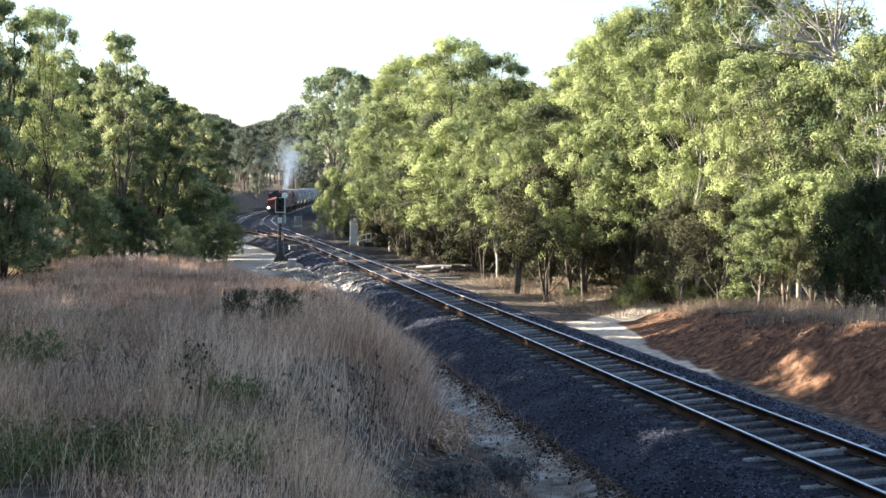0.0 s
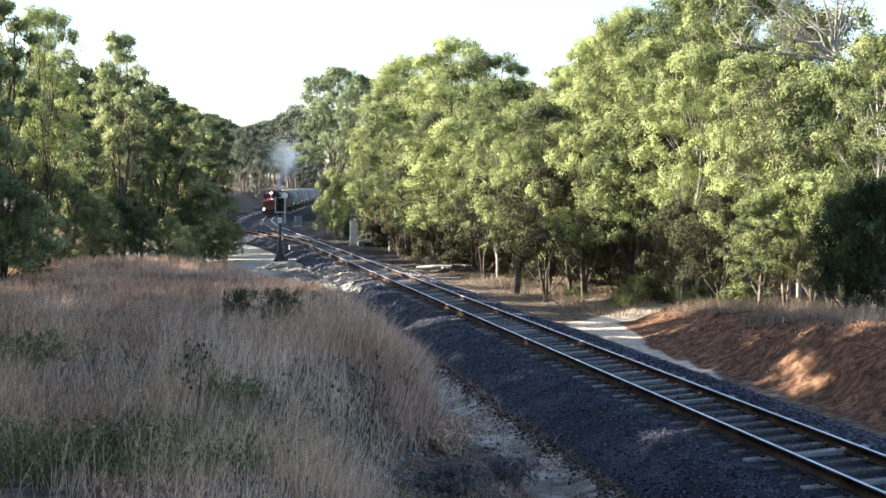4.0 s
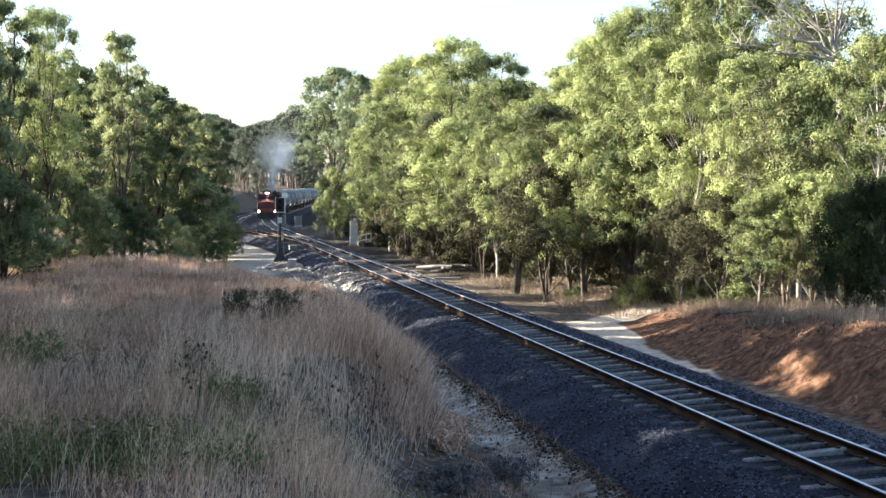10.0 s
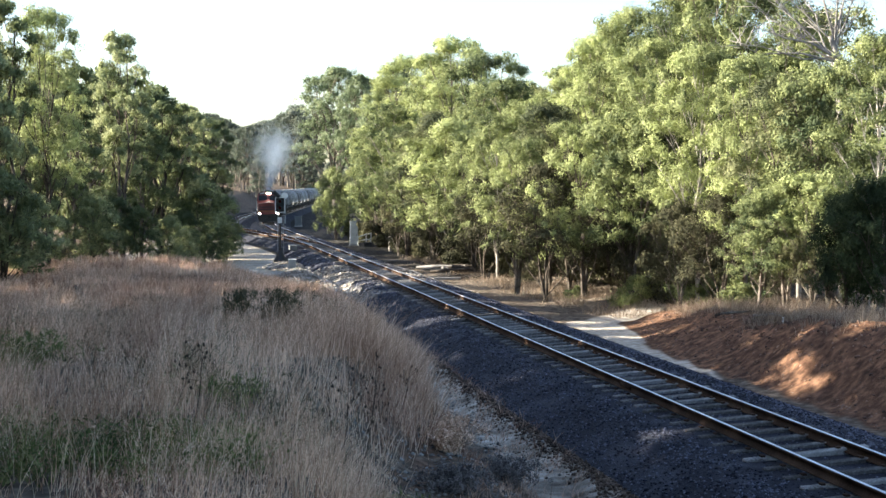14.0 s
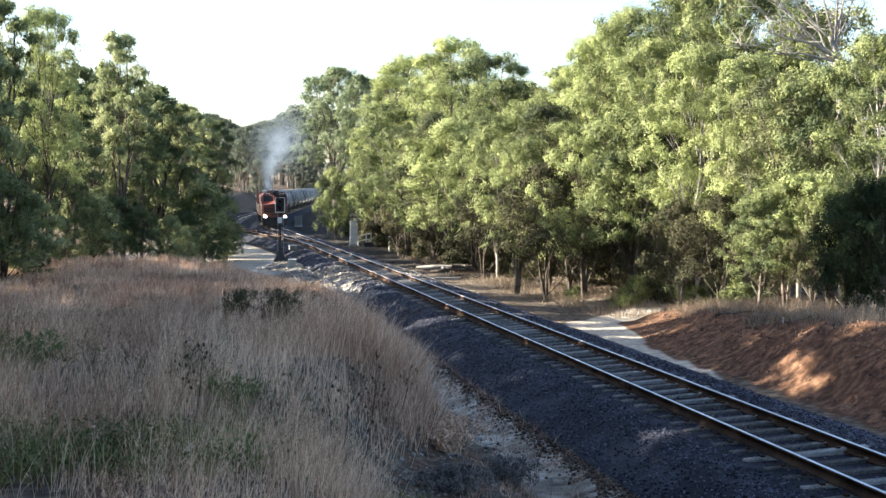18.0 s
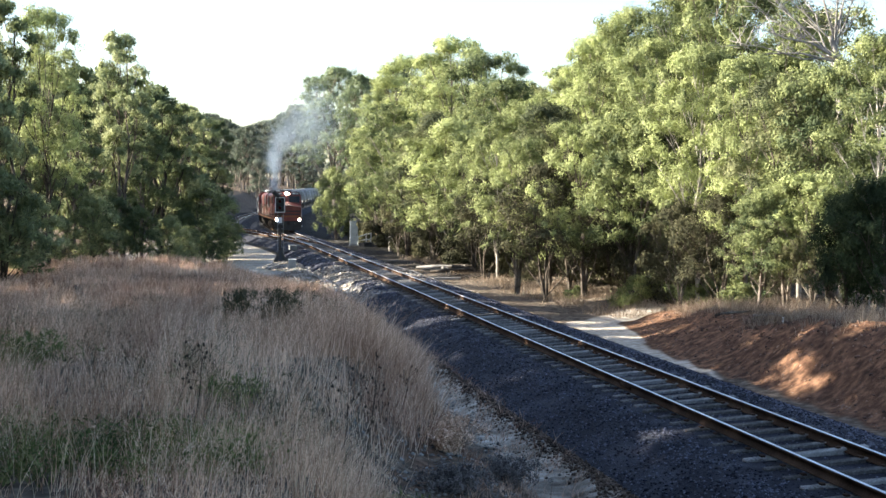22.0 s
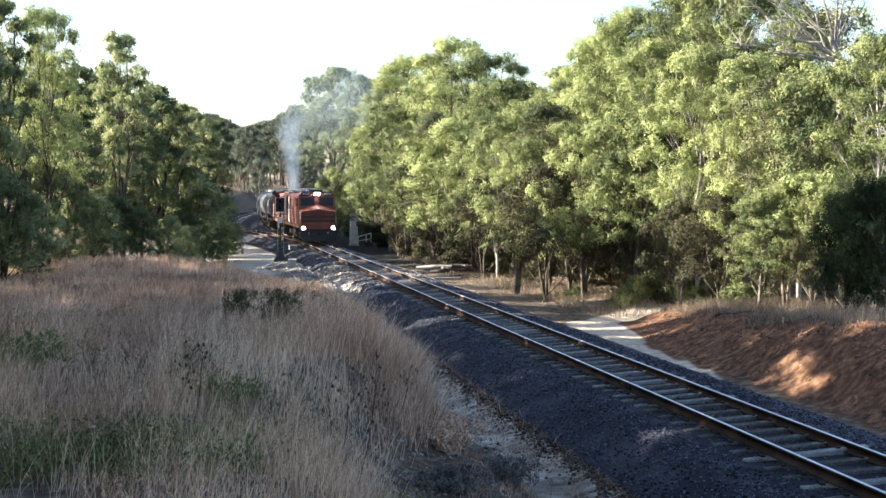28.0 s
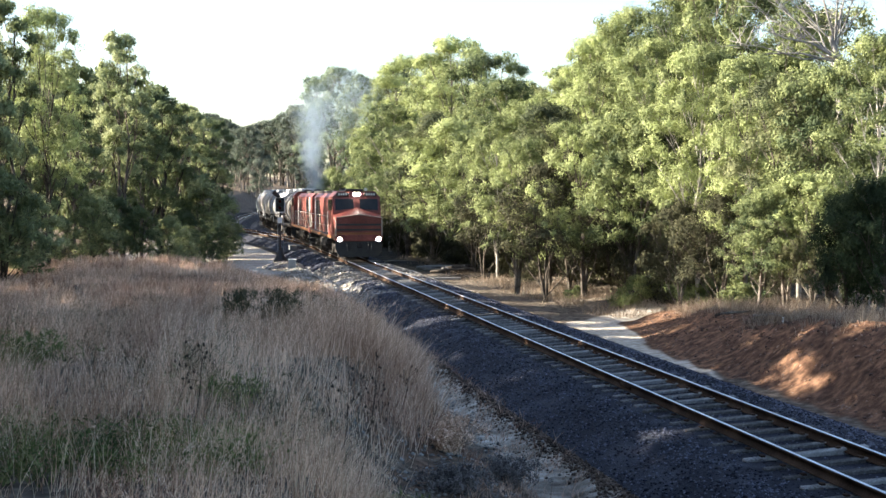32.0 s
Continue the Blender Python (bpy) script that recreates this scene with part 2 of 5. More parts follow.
    def prism(self, outline, y0, y1, slot=0):
        """An outline in x, z drawn out along y."""
        n = len(outline)
        vs = [(x, y0, z) for x, z in outline] + [(x, y1, z) for x, z in outline]
        fs = [tuple(range(n)), tuple(range(2 * n - 1, n - 1, -1))]
        fs += [(i, i + n, (i + 1) % n + n, (i + 1) % n) for i in range(n)]
        return self.add(vs, fs, slot)

    def mesh(self, name, *mats):
        me = bpy.data.meshes.new(name)
        me.from_pydata(self.v, [], self.f)
        for q in mats:
            me.materials.append(q)
        me.polygons.foreach_set("material_index", self.k)
        me.polygons.foreach_set("use_smooth", self.s)
        bm = bmesh.new()
        bm.from_mesh(me)
        bmesh.ops.recalc_face_normals(bm, faces=bm.faces)
        bm.to_mesh(me)
        bm.free()
        return me


def fast_mesh(name, verts, quads, mat):
    """A mesh from arrays of vertices and of four- or three-cornered faces."""
    me = bpy.data.meshes.new(name)
    nv, (nf, k) = len(verts), quads.shape
    me.vertices.add(nv)
    me.vertices.foreach_set("co", np.asarray(verts, dtype=np.float32).ravel())
    me.loops.add(nf * k)
    me.loops.foreach_set("vertex_index", quads.astype(np.int32).ravel())
    me.polygons.add(nf)
    me.polygons.foreach_set("loop_start", np.arange(0, nf * k, k, dtype=np.int32))
    me.materials.append(mat)
    me.update(calc_edges=True)
    return me


def part(name, geo, mat, parent, label=""):
    """Links one mesh as a part of a thing."""
    me = geo if isinstance(geo, bpy.types.Mesh) else geo.mesh(name, *(mat if isinstance(mat, tuple) else (mat,)))
    ob = new(name, me)
    ob.parent = parent
    return tagged(ob, label)


def thing(name, label, category, group="", kind="", at=None):
    ob = new(name)
    ob.empty_display_size = 0.3
    if at is not None:
        ob.matrix_basis = at
    return tagged(ob, label, category, group, kind)


def smooth(a, b, x):
    t = np.clip((np.asarray(x, dtype=float) - a) / (b - a), 0, 1)
    return t * t * (3 - 2 * t)


# ---- the line's plan ----
PLAN_Y = np.arange(-80.0, 900.0, 1.0)
PLAN_SLOPE = -0.18 + 0.13 * np.clip((PLAN_Y - 137) / 85, 0, 1) + 0.16 * np.clip((PLAN_Y - 380) / 200, 0, 1)
PLAN_X = np.concatenate([[0], np.cumsum(PLAN_SLOPE[:-1])])
PLAN_X += 8.684 - np.interp(0, PLAN_Y, PLAN_X)
PLAN_Z = 0.9 * smooth(165, 400, PLAN_Y)
PLAN_L = np.concatenate([[0], np.cumsum(np.hypot(1, PLAN_SLOPE[:-1]))])


def main_x(y):
    return np.interp(y, PLAN_Y, PLAN_X)


def main_z(y):
    return np.interp(y, PLAN_Y, PLAN_Z)


def loop_off(y):
    """How far the passing loop lies to the left of the main line."""
    return 4.2 * smooth(93, 150, y)


def on_main(length):
    """Place on the line by its length."""
    y = np.interp(length, PLAN_L, PLAN_Y)
    return Vector((float(main_x(y)), float(y), float(main_z(y))))


def length_at(y):
    return float(np.interp(y, PLAN_Y, PLAN_L))


def side(x, y):
    """Distance to the right of the main line."""
    return (x - main_x(y)) * 0.984


def rough(x, y, scale):
    """Smooth unevenness of the ground, about -1 to 1."""
    total = 0.0
    for k, gain in ((1.0, 0.65), (2.1, 0.35)):
        u, v = np.asarray(x, dtype=float) / scale * k + 100.3, np.asarray(y, dtype=float) / scale * k + 57.7
        i, j = np.floor(u), np.floor(v)
        fu, fv = u - i, v - j
        fu, fv = fu * fu * (3 - 2 * fu), fv * fv * (3 - 2 * fv)

        def corner(a, b):
            h = np.sin(a * 127.1 + b * 311.7) * 43758.5453
            return h - np.floor(h)

        low = corner(i, j) * (1 - fu) + corner(i + 1, j) * fu
        high = corner(i, j + 1) * (1 - fu) + corner(i + 1, j + 1) * fu
        total = total + gain * (2 * (low * (1 - fv) + high * fv) - 1)
    return total


def path_side(y):
    """Middle and half width of the sandy path, as distances to the right of the line."""
    y = np.asarray(y, dtype=float)
    return 3.05 + 0.75 * smooth(35, 44, y) + 3.6 * smooth(43.5, 50.5, y), 0.22 + 0.62 * smooth(35, 44, y)


def ground_z(x, y):
    x, y = np.asarray(x, dtype=float), np.asarray(y, dtype=float)
    s = side(x, y)
    base = -0.62 + main_z(y)
    # left bank with the grass field, falling away to the gravel road
    edge = 1.0 - smooth(43, 58, y - 7.0 * np.clip(-s - 5, 0, 3) - 0.5 * np.clip(-s - 8, 0, 30))
    bank = 0.28 - base + 0.95 * smooth(-30, -7, -np.abs(s + 9)) * smooth(45, 5, y)
    foot = 2.6 + 0.8 * smooth(36, 28, y) + 2.4 * smooth(27, 17, y)
    left = smooth(foot, foot + 2.0, -s) * bank * edge - 0.3 * smooth(2.2, 3.2, -s) * (1 - smooth(3.6, 4.6, -s)) * smooth(38, 30, y)
    left -= 0.4 * (1 - smooth(2.0, 2.6, np.abs(s)))
    left += smooth(9, 22, -s) * smooth(60, 90, y) * 0.8 - 0.25 * smooth(10, 17, -s) * smooth(30, 44, y) * (1 - smooth(55, 70, y))
    # right bank of red earth
    path, half = path_side(y)
    nose = 1 - smooth(44.5, 49.0, y)
    foot = path + half - 0.1
    right = smooth(foot, foot + 2.2, s) * np.clip(0.25 + (47 - y) * 0.062, 0.2, 1.35) * nose + smooth(5, 9, s) * 0.2 * (1 - nose)
    # rising ground beyond the curve
    far = 3.6 * smooth(7, 14, -s) * smooth(175, 225, y) + 6.0 * smooth(240, 700, y) * smooth(8, 40, np.abs(s))
    far += 2.0 * smooth(12, 60, s) * smooth(60, 160, y)
    lump = (0.16 * rough(x, y, 2.6) + 0.03 * rough(y, x, 0.9)) * (1 - 0.85 * smooth(50, 75, y))
    lump = lump + (0.13 * rough(x, y, 1.7) + 0.12 * rough(s * 0.35, y, 0.8) + 0.06 * rough(y * 1.3, s, 0.45)) * smooth(foot + 0.2, foot + 1.2, s) * nose
    return base + left + right + far + lump * smooth(2.6, 4.5, np.abs(s))


def spaced(lo, hi, near_lo, near_hi, step, grow=1.18):
    mid = list(np.arange(near_lo, near_hi, step))
    up, d = [near_hi], step
    while up[-1] < hi:
        d *= grow
        up.append(up[-1] + d)
    down, d = [near_lo], step
    while down[-1] > lo:
        d *= grow
        down.append(down[-1] - d)
    return np.array(sorted(set(down + mid + up)))


def build_ground():
    gx, gy = spaced(-3500, 3500, -26, 18, 0.3), spaced(-400, 4500, 6, 110, 0.35, 1.06)
    xx, yy = np.meshgrid(gx, gy)
    zz = ground_z(xx, yy)
    nx, ny = len(gx), len(gy)
    i = np.arange((ny - 1) * nx).reshape(ny - 1, nx)[:, :-1].ravel()
    quads = np.stack([i, i + 1, i + nx + 1, i + nx], 1)
    me = fast_mesh("ground", np.stack([xx.ravel(), yy.ravel(), zz.ravel()], 1), quads, GROUND)
    me.polygons.foreach_set("use_smooth", np.ones(len(quads), dtype=bool))
    x, y = xx.ravel(), yy.ravel()
    s = side(x, y)
    sand = smooth(2.2, 2.5, -s) * (1 - smooth(3.3, 4.2, -s)) * smooth(40, 33, y) * 0.52
    path, half = path_side(y)
    sand = np.maximum(sand, (1 - smooth(half * 0.7, half * 1.15, np.abs(s - path))) * smooth(29, 34, y) * (1 - smooth(50, 53, y)) * 1.05)
    sand = np.maximum(sand, smooth(2.8, 4, s) * (1 - smooth(5, 8, s)) * smooth(46, 50, y) * (1 - smooth(90, 110, y)) * 0.2)
    beside = 2.7 + loop_off(y)
    sand = np.maximum(sand, smooth(0, 0.5, -s - beside) * (1 - smooth(11, 15, -s)) * smooth(72, 78, y) * (1 - smooth(121, 128, y)) * 1.0)
    pale = np.maximum(smooth(2.3, 2.8, -s) * (1 - smooth(5, 6.5, -s)), smooth(2.3, 2.8, s) * (1 - smooth(3.6, 5, s)) * 0.35)
    sand = np.maximum(sand, pale * smooth(53, 58, y) * (1 - smooth(74, 82, y)) * 0.8)
    red = smooth(path + half - 0.2, path + half + 0.15, s) * (1 - smooth(47, 50, y)) * (1 - smooth(9, 14, s))
    red = np.maximum(red, smooth(3.4, 5, -s - loop_off(y)) * smooth(126, 134, y) * 0.34)
    red = np.maximum(red, smooth(1.9, 2.3, -s) * (1 - smooth(2.5, 2.8, -s)) * (1 - smooth(30, 38, y)) * 0.55)
    red = np.maximum(red, smooth(3.2, 4.0, -s) * (1 - smooth(5.6, 6.8, -s)) * (1 - smooth(26, 34, y)) * 0.46)
    gravel = smooth(3.9, 4.6, -s) * (1 - smooth(5.2, 6.4, -s)) * (1 - smooth(26, 32, y)) * 0.22
    gravel = np.maximum(gravel, (1 - smooth(2.6, 3.4, np.abs(s))) * 0.3 * smooth(55, 62, y))
    gravel = np.maximum(gravel, smooth(2, 3, s) * (1 - smooth(5, 9, s)) * smooth(88, 104, y) * 0.8)
    gravel = gravel * (1 - smooth(95, 105, y))
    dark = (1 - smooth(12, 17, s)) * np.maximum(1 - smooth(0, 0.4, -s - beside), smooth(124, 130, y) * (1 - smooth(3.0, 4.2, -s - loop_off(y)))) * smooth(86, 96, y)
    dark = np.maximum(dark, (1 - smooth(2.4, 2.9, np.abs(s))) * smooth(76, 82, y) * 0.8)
    # dark soil right of the line, with tree shade put into its colour
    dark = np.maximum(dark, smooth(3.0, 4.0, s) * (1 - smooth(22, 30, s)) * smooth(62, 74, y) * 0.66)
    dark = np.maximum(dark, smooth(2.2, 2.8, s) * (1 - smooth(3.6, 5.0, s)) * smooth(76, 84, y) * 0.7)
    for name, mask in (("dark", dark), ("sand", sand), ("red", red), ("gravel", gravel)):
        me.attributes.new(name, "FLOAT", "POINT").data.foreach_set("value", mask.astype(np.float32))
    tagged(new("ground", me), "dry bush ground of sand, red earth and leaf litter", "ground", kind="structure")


build_ground()


# ---- track ----
def strip(profile, ys, offset, name, mat, slots=None, mats=None):
    """A cross-section, given as (side, height), drawn along a line that lies offset(y) from the main line."""
    prof = np.array(profile)
    ys = np.array(ys, dtype=float)
    cx, cz = main_x(ys) + np.array([offset(q) for q in ys]), main_z(ys)
    d = np.gradient(cx, ys)
    ln = np.hypot(1, d)
    nx, ny = 1 / ln, -d / ln
    v = np.stack([cx[:, None] + nx[:, None] * prof[:, 0], ys[:, None] + ny[:, None] * prof[:, 0],
                  cz[:, None] + prof[:, 1] + 0 * cx[:, None]], 2).reshape(-1, 3)
    k = len(prof)
    i = (np.arange(len(ys) - 1)[:, None] * k + np.arange(k - 1)).ravel()
    me = fast_mesh(name, v, np.stack([i, i + 1, i + k + 1, i + k], 1), mat)
    if slots:
        me.materials.append(mats)
        me.polygons.foreach_set("material_index", np.tile(slots, len(ys) - 1).astype(np.int32))
    return me


LINE_YS = np.concatenate([np.arange(-60, 420, 2.0), np.arange(420, 860, 8.0)])
RAIL_PROFILE = [(0, -0.155), (-0.055, -0.155), (-0.055, -0.143), (-0.008, -0.125), (-0.008, -0.045), (-0.034, -0.036), (-0.034, -0.004), (-0.028, 0.0), (-0.012, 0.0005), (0.022, 0.0005),
                (0.028, 0.0), (0.034, -0.004), (0.034, -0.036), (0.008, -0.045), (0.008, -0.125), (0.055, -0.143), (0.055, -0.155), (0, -0.155)]
RAIL_SLOTS = [0, 0, 0, 0, 0, 0, 0, 1, 1, 1, 1, 0, 0, 0, 0, 0, 0]


def build_ballast():
    me = strip([(-3.0, -1.05), (-2.45, -0.84), (-1.55, -0.32), (-1.1, -0.255), (0, -0.205), (1.1, -0.17), (1.55, -0.2), (2.85, -0.60), (3.3, -0.85)],
               LINE_YS, lambda y: 0.0, "ballast", BALLAST)
    tagged(new("ballast_bed", me), "bed of crushed dark grey basalt ballast", "ballast", kind="structure")
    ys = np.arange(96, 420, 2.0)
    me = strip([(-2.6, -0.85), (-1.5, -0.24), (0, -0.215), (1.5, -0.26), (2.6, -0.85)], ys, lambda y: -float(loop_off(y)), "ballast", BALLAST)
    tagged(new("ballast_bed", me), "ballast bed under the passing loop", "ballast", kind="structure")


build_ballast()


def stones(name, label, count, place, size, mat, seed):
    """Loose angular stones: squashed octahedra."""
    rng = np.random.default_rng(seed)
    c = place(rng, count)
    n = len(c)
    oct_v = np.array([(1, 0, 0), (-1, 0, 0), (0, 1, 0), (0, -1, 0), (0, 0, 1), (0, 0, -1)], dtype=float)
    oct_f = np.array([(0, 2, 4), (2, 1, 4), (1, 3, 4), (3, 0, 4), (2, 0, 5), (1, 2, 5), (3, 1, 5), (0, 3, 5)])
    v = oct_v[None] * rng.uniform(0.5, 1.3, (n, 6, 1)) * rng.uniform(size[0], size[1], (n, 1, 1))
    a = rng.uniform(0, 6.28, (n, 1))
    x, y, z = v[..., 0], v[..., 1], v[..., 2]
    x, y = x * np.cos(a) - y * np.sin(a), x * np.sin(a) + y * np.cos(a)
    b = rng.uniform(0, 6.28, (n, 1))
    y, z = y * np.cos(b) - z * np.sin(b), y * np.sin(b) + z * np.cos(b)
    v = np.stack([x, y, z * 0.8], 2) + c[:, None, :]
    f = (np.arange(n)[:, None, None] * 6 + oct_f[None]).reshape(-1, 3)
    return tagged(new(name, fast_mesh(name, v.reshape(-1, 3), f, mat)), label, "stones", kind="stuff")


def ballast_places(rng, n):
    y = 14 + 46 * rng.random(n) ** 1.7
    s = rng.uniform(-2.6, 2.95, n)
    prof = np.interp(s, [-3.0, -2.45, -1.55, -1.1, 0, 1.1, 1.55, 2.85, 3.3], [-1.05, -0.84, -0.32, -0.255, -0.205, -0.17, -0.2, -0.60, -0.85])
    on_sleeper = (np.abs(s) < 1.05) & (rng.random(n) < 0.72)
    y, s, prof = y[~on_sleeper], s[~on_sleeper], prof[~on_sleeper]
    x = main_x(y) + s * 0.984
    return np.stack([x, y + s * 0.177, prof + rng.uniform(-0.015, 0.012, len(y))], 1)


def far_ballast_places(rng, n):
    y = 52 + 80 * rng.random(n) ** 1.4
    s = rng.uniform(-2.9, 3.0, n)
    prof = np.interp(s, [-3.0, -2.45, -1.55, -1.1, 0, 1.1, 1.55, 2.85, 3.3], [-1.05, -0.84, -0.32, -0.255, -0.205, -0.17, -0.2, -0.60, -0.85])
    return np.stack([main_x(y) + s * 0.984, y + s * 0.177, prof - 0.01], 1)


stones("shoulder_stones", "coarse mixed ballast stones near the turnout", 15000, far_ballast_places, (0.035, 0.07), STONE, 4)


def pale_places(rng, n):
    y = rng.uniform(53, 76, n)
    s = np.where(rng.random(n) < 0.65, rng.uniform(-3.4, -0.75, n), rng.uniform(0.75, 3.2, n))
    prof = np.interp(s, [-3.4, -2.45, -1.55, -1.1, 1.1, 1.55, 2.85, 3.3], [-0.85, -0.70, -0.32, -0.255, -0.17, -0.2, -0.60, -0.7])
    x = main_x(y) + s * 0.984
    keep = rough(x, y, 1.6) + 0.5 * smooth(55, 60, y) * (1 - smooth(70, 75, y)) > 0.15
    return np.stack([x, y + s * 0.177, prof + rng.uniform(-0.02, 0.03, n)], 1)[keep]


stones("pale_gravel", "pale gravel spilled over the ballast shoulders", 11000, pale_places, (0.03, 0.065), PALE, 5)
stones("ballast_stones", "loose crushed dark grey ballast stones", 62000, ballast_places, (0.014, 0.034), STONE, 3)


def build_track():
    track = thing("railway_track", "single narrow-gauge track of rusty rails on weathered sleepers", "railway track", kind="structure")
    for off in (-0.567, 0.567):
        me = strip([(x + off, z) for x, z in RAIL_PROFILE], LINE_YS, lambda y: 0.0, "rail", RUST, RAIL_SLOTS, RAIL_TOP)
        part("rail", me, None, track, "rusty steel rail with a polished running top")
    g = Geo().box((0, 0, 0), (1.86, 0.14, 0.13), 0.016)
    sleeper = g.mesh("sleeper", SLEEPER)
    clip = Geo()
    for x in (-0.567, 0.567):
        for o in (-0.085, 0.085):
            clip.box((x + o, 0, 0.075), (0.06, 0.1, 0.03), 0.006)
    clips = clip.mesh("rail_clips", RUST)
    rng = random.Random(5)
    rest = Geo()
    length = length_at(11)
    k = 0
    while length < length_at(420):
        q, q2 = on_main(length), on_main(length + 0.5)
        turn = math.degrees(math.atan2(-(q2.x - q.x), q2.y - q.y)) + rng.uniform(-0.8, 0.8)
        m = Matrix.Translation(q + Vector((rng.uniform(-0.03, 0.03), 0, -0.212 + rng.uniform(-0.012, 0.008)))) @ pose(0, 0, 0, 0, -3.8 + rng.uniform(-0.6, 0.6), turn)
        if k < 230:
            s = part("sleeper", sleeper, None, track)
            s.matrix_basis = m
            if q.y < 60:
                c = part("rail_clips", clips, None, s)
        else:
            rest.box((0, 0, 0), (2.05, 0.22, 0.13), 0, m)
        length += 0.634
        k += 1
    tagged(part("far_sleepers", rest, SLEEPER, track), kind="stuff")
    # fishplated rail joints
    for y, off in ((26.2, -0.567), (45.3, -0.567), (49.5, 0.567), (56.0, -0.567), (60, 0.567), (33.0, 0.567), (71.5, -0.567), (74, 0.567)):
        q, q2 = on_main(length_at(y)), on_main(length_at(y) + 0.5)
        j = Geo()
        for o in (-0.03, 0.03):
            j.box((off + o, 0, -0.085), (0.025, 0.62, 0.085), 0.006)
            for b in (-0.22, -0.08, 0.08, 0.22):
                j.tube([(off + o * 0.9, b, -0.085), (off + o * 2.0, b, -0.085)], 0.018, 6)
        p = part("fishplate", j, RUST, track, "bolted rusty fishplate joint")
        p.matrix_basis = Matrix.Translation(q) @ pose(0, 0, 0, 0, 0, math.degrees(math.atan2(-(q2.x - q.x), q2.y - q.y)))


build_track()


def build_loop():
    track = thing("passing_loop_track", "passing loop track that curves away from a turnout", "railway track", kind="structure")
    for off, y0 in ((-0.567, 88), (0.567, 92)):
        ys = np.arange(y0, 420, 2.0)
        me = strip([(x + off, z - 0.003) for x, z in RAIL_PROFILE], ys, lambda y: -float(loop_off(y)), "rail", RUST, RAIL_SLOTS, RAIL_TOP)
        part("rail", me, None, track, "rusty loop rail with a worn running top")
    rng = random.Random(8)
    sleeper = Geo().box((0, 0, 0), (2.05, 0.22, 0.13), 0.012).mesh("sleeper", SLEEPER)
    for i in range(150):
        y = 112 + i * 0.65
        x = float(main_x(y) - loop_off(y))
        slope = float(main_x(y + 1) - loop_off(y + 1)) - x
        s = part("sleeper", sleeper, None, track)
        s.matrix_basis = pose(x, y, -0.232 + float(main_z(y)), 0, 0, math.degrees(math.atan2(-slope, 1)) + rng.uniform(-0.7, 0.7))
    # point motor beside the turnout
    motor = thing("point_motor", "low grey point motor box beside the turnout", "point motor", at=pose(float(main_x(94)) - 1.75, 94, -0.3, 0, 0, 10))
    part("case", Geo().box((0, 0, 0.12), (0.5, 0.9, 0.3), 0.03), RELAY, motor)
    part("lid", Geo().box((0, 0, 0.285), (0.54, 0.94, 0.04), 0.012), RELAY, motor)
    part("throw_rod", Geo().tube([(0.2, 0.1, 0.1), (1.3, 0.1, 0.1)], 0.025, 6), RUST, motor)


build_loop()


# ---- trees ----
def leaf_cloud(rng, centres, radii, per, size, flat=0.78, droop=0.7, hollow=0.4):
    """Leaf blades scattered through tufts."""
    n = len(centres) * per
    c = np.repeat(centres, per, 0)
    r = np.repeat(radii, per)[:, None]
    d = rng.normal(size=(n, 3))
    d /= np.linalg.norm(d, axis=1, keepdims=True)
    d *= (hollow + (1 - hollow) * rng.random((n, 1)) ** 0.6) * rng.uniform(0.6, 1.4, (n, 1))
    d[:, 2] *= flat
    p = c + d * r
    face = d / (np.linalg.norm(d, axis=1, keepdims=True) + 1e-9) + rng.normal(size=(n, 3)) * 0.55
    a = rng.normal(size=(n, 3)) + np.array([0, 0, -droop])
    a -= face * np.sum(a * face, 1, keepdims=True) / np.sum(face * face, 1, keepdims=True)
    a /= np.linalg.norm(a, axis=1, keepdims=True) + 1e-9
    b = np.cross(face, a)
    b /= np.linalg.norm(b, axis=1, keepdims=True) + 1e-9
    ln = rng.uniform(size[0] * 0.7, size[0] * 1.3, (n, 1)) * 0.5
    wd = rng.uniform(size[1] * 0.7, size[1] * 1.3, (n, 1)) * 0.5
    bend = np.cross(a, b) * ln * 0.25
    v = np.stack([p - a * ln, p + b * wd - bend * 0.4, p + a * ln + bend, p - b * wd - bend * 0.4], 1).reshape(-1, 3)
    return v, np.arange(n * 4).reshape(-1, 4)


HEIGHTS = {}


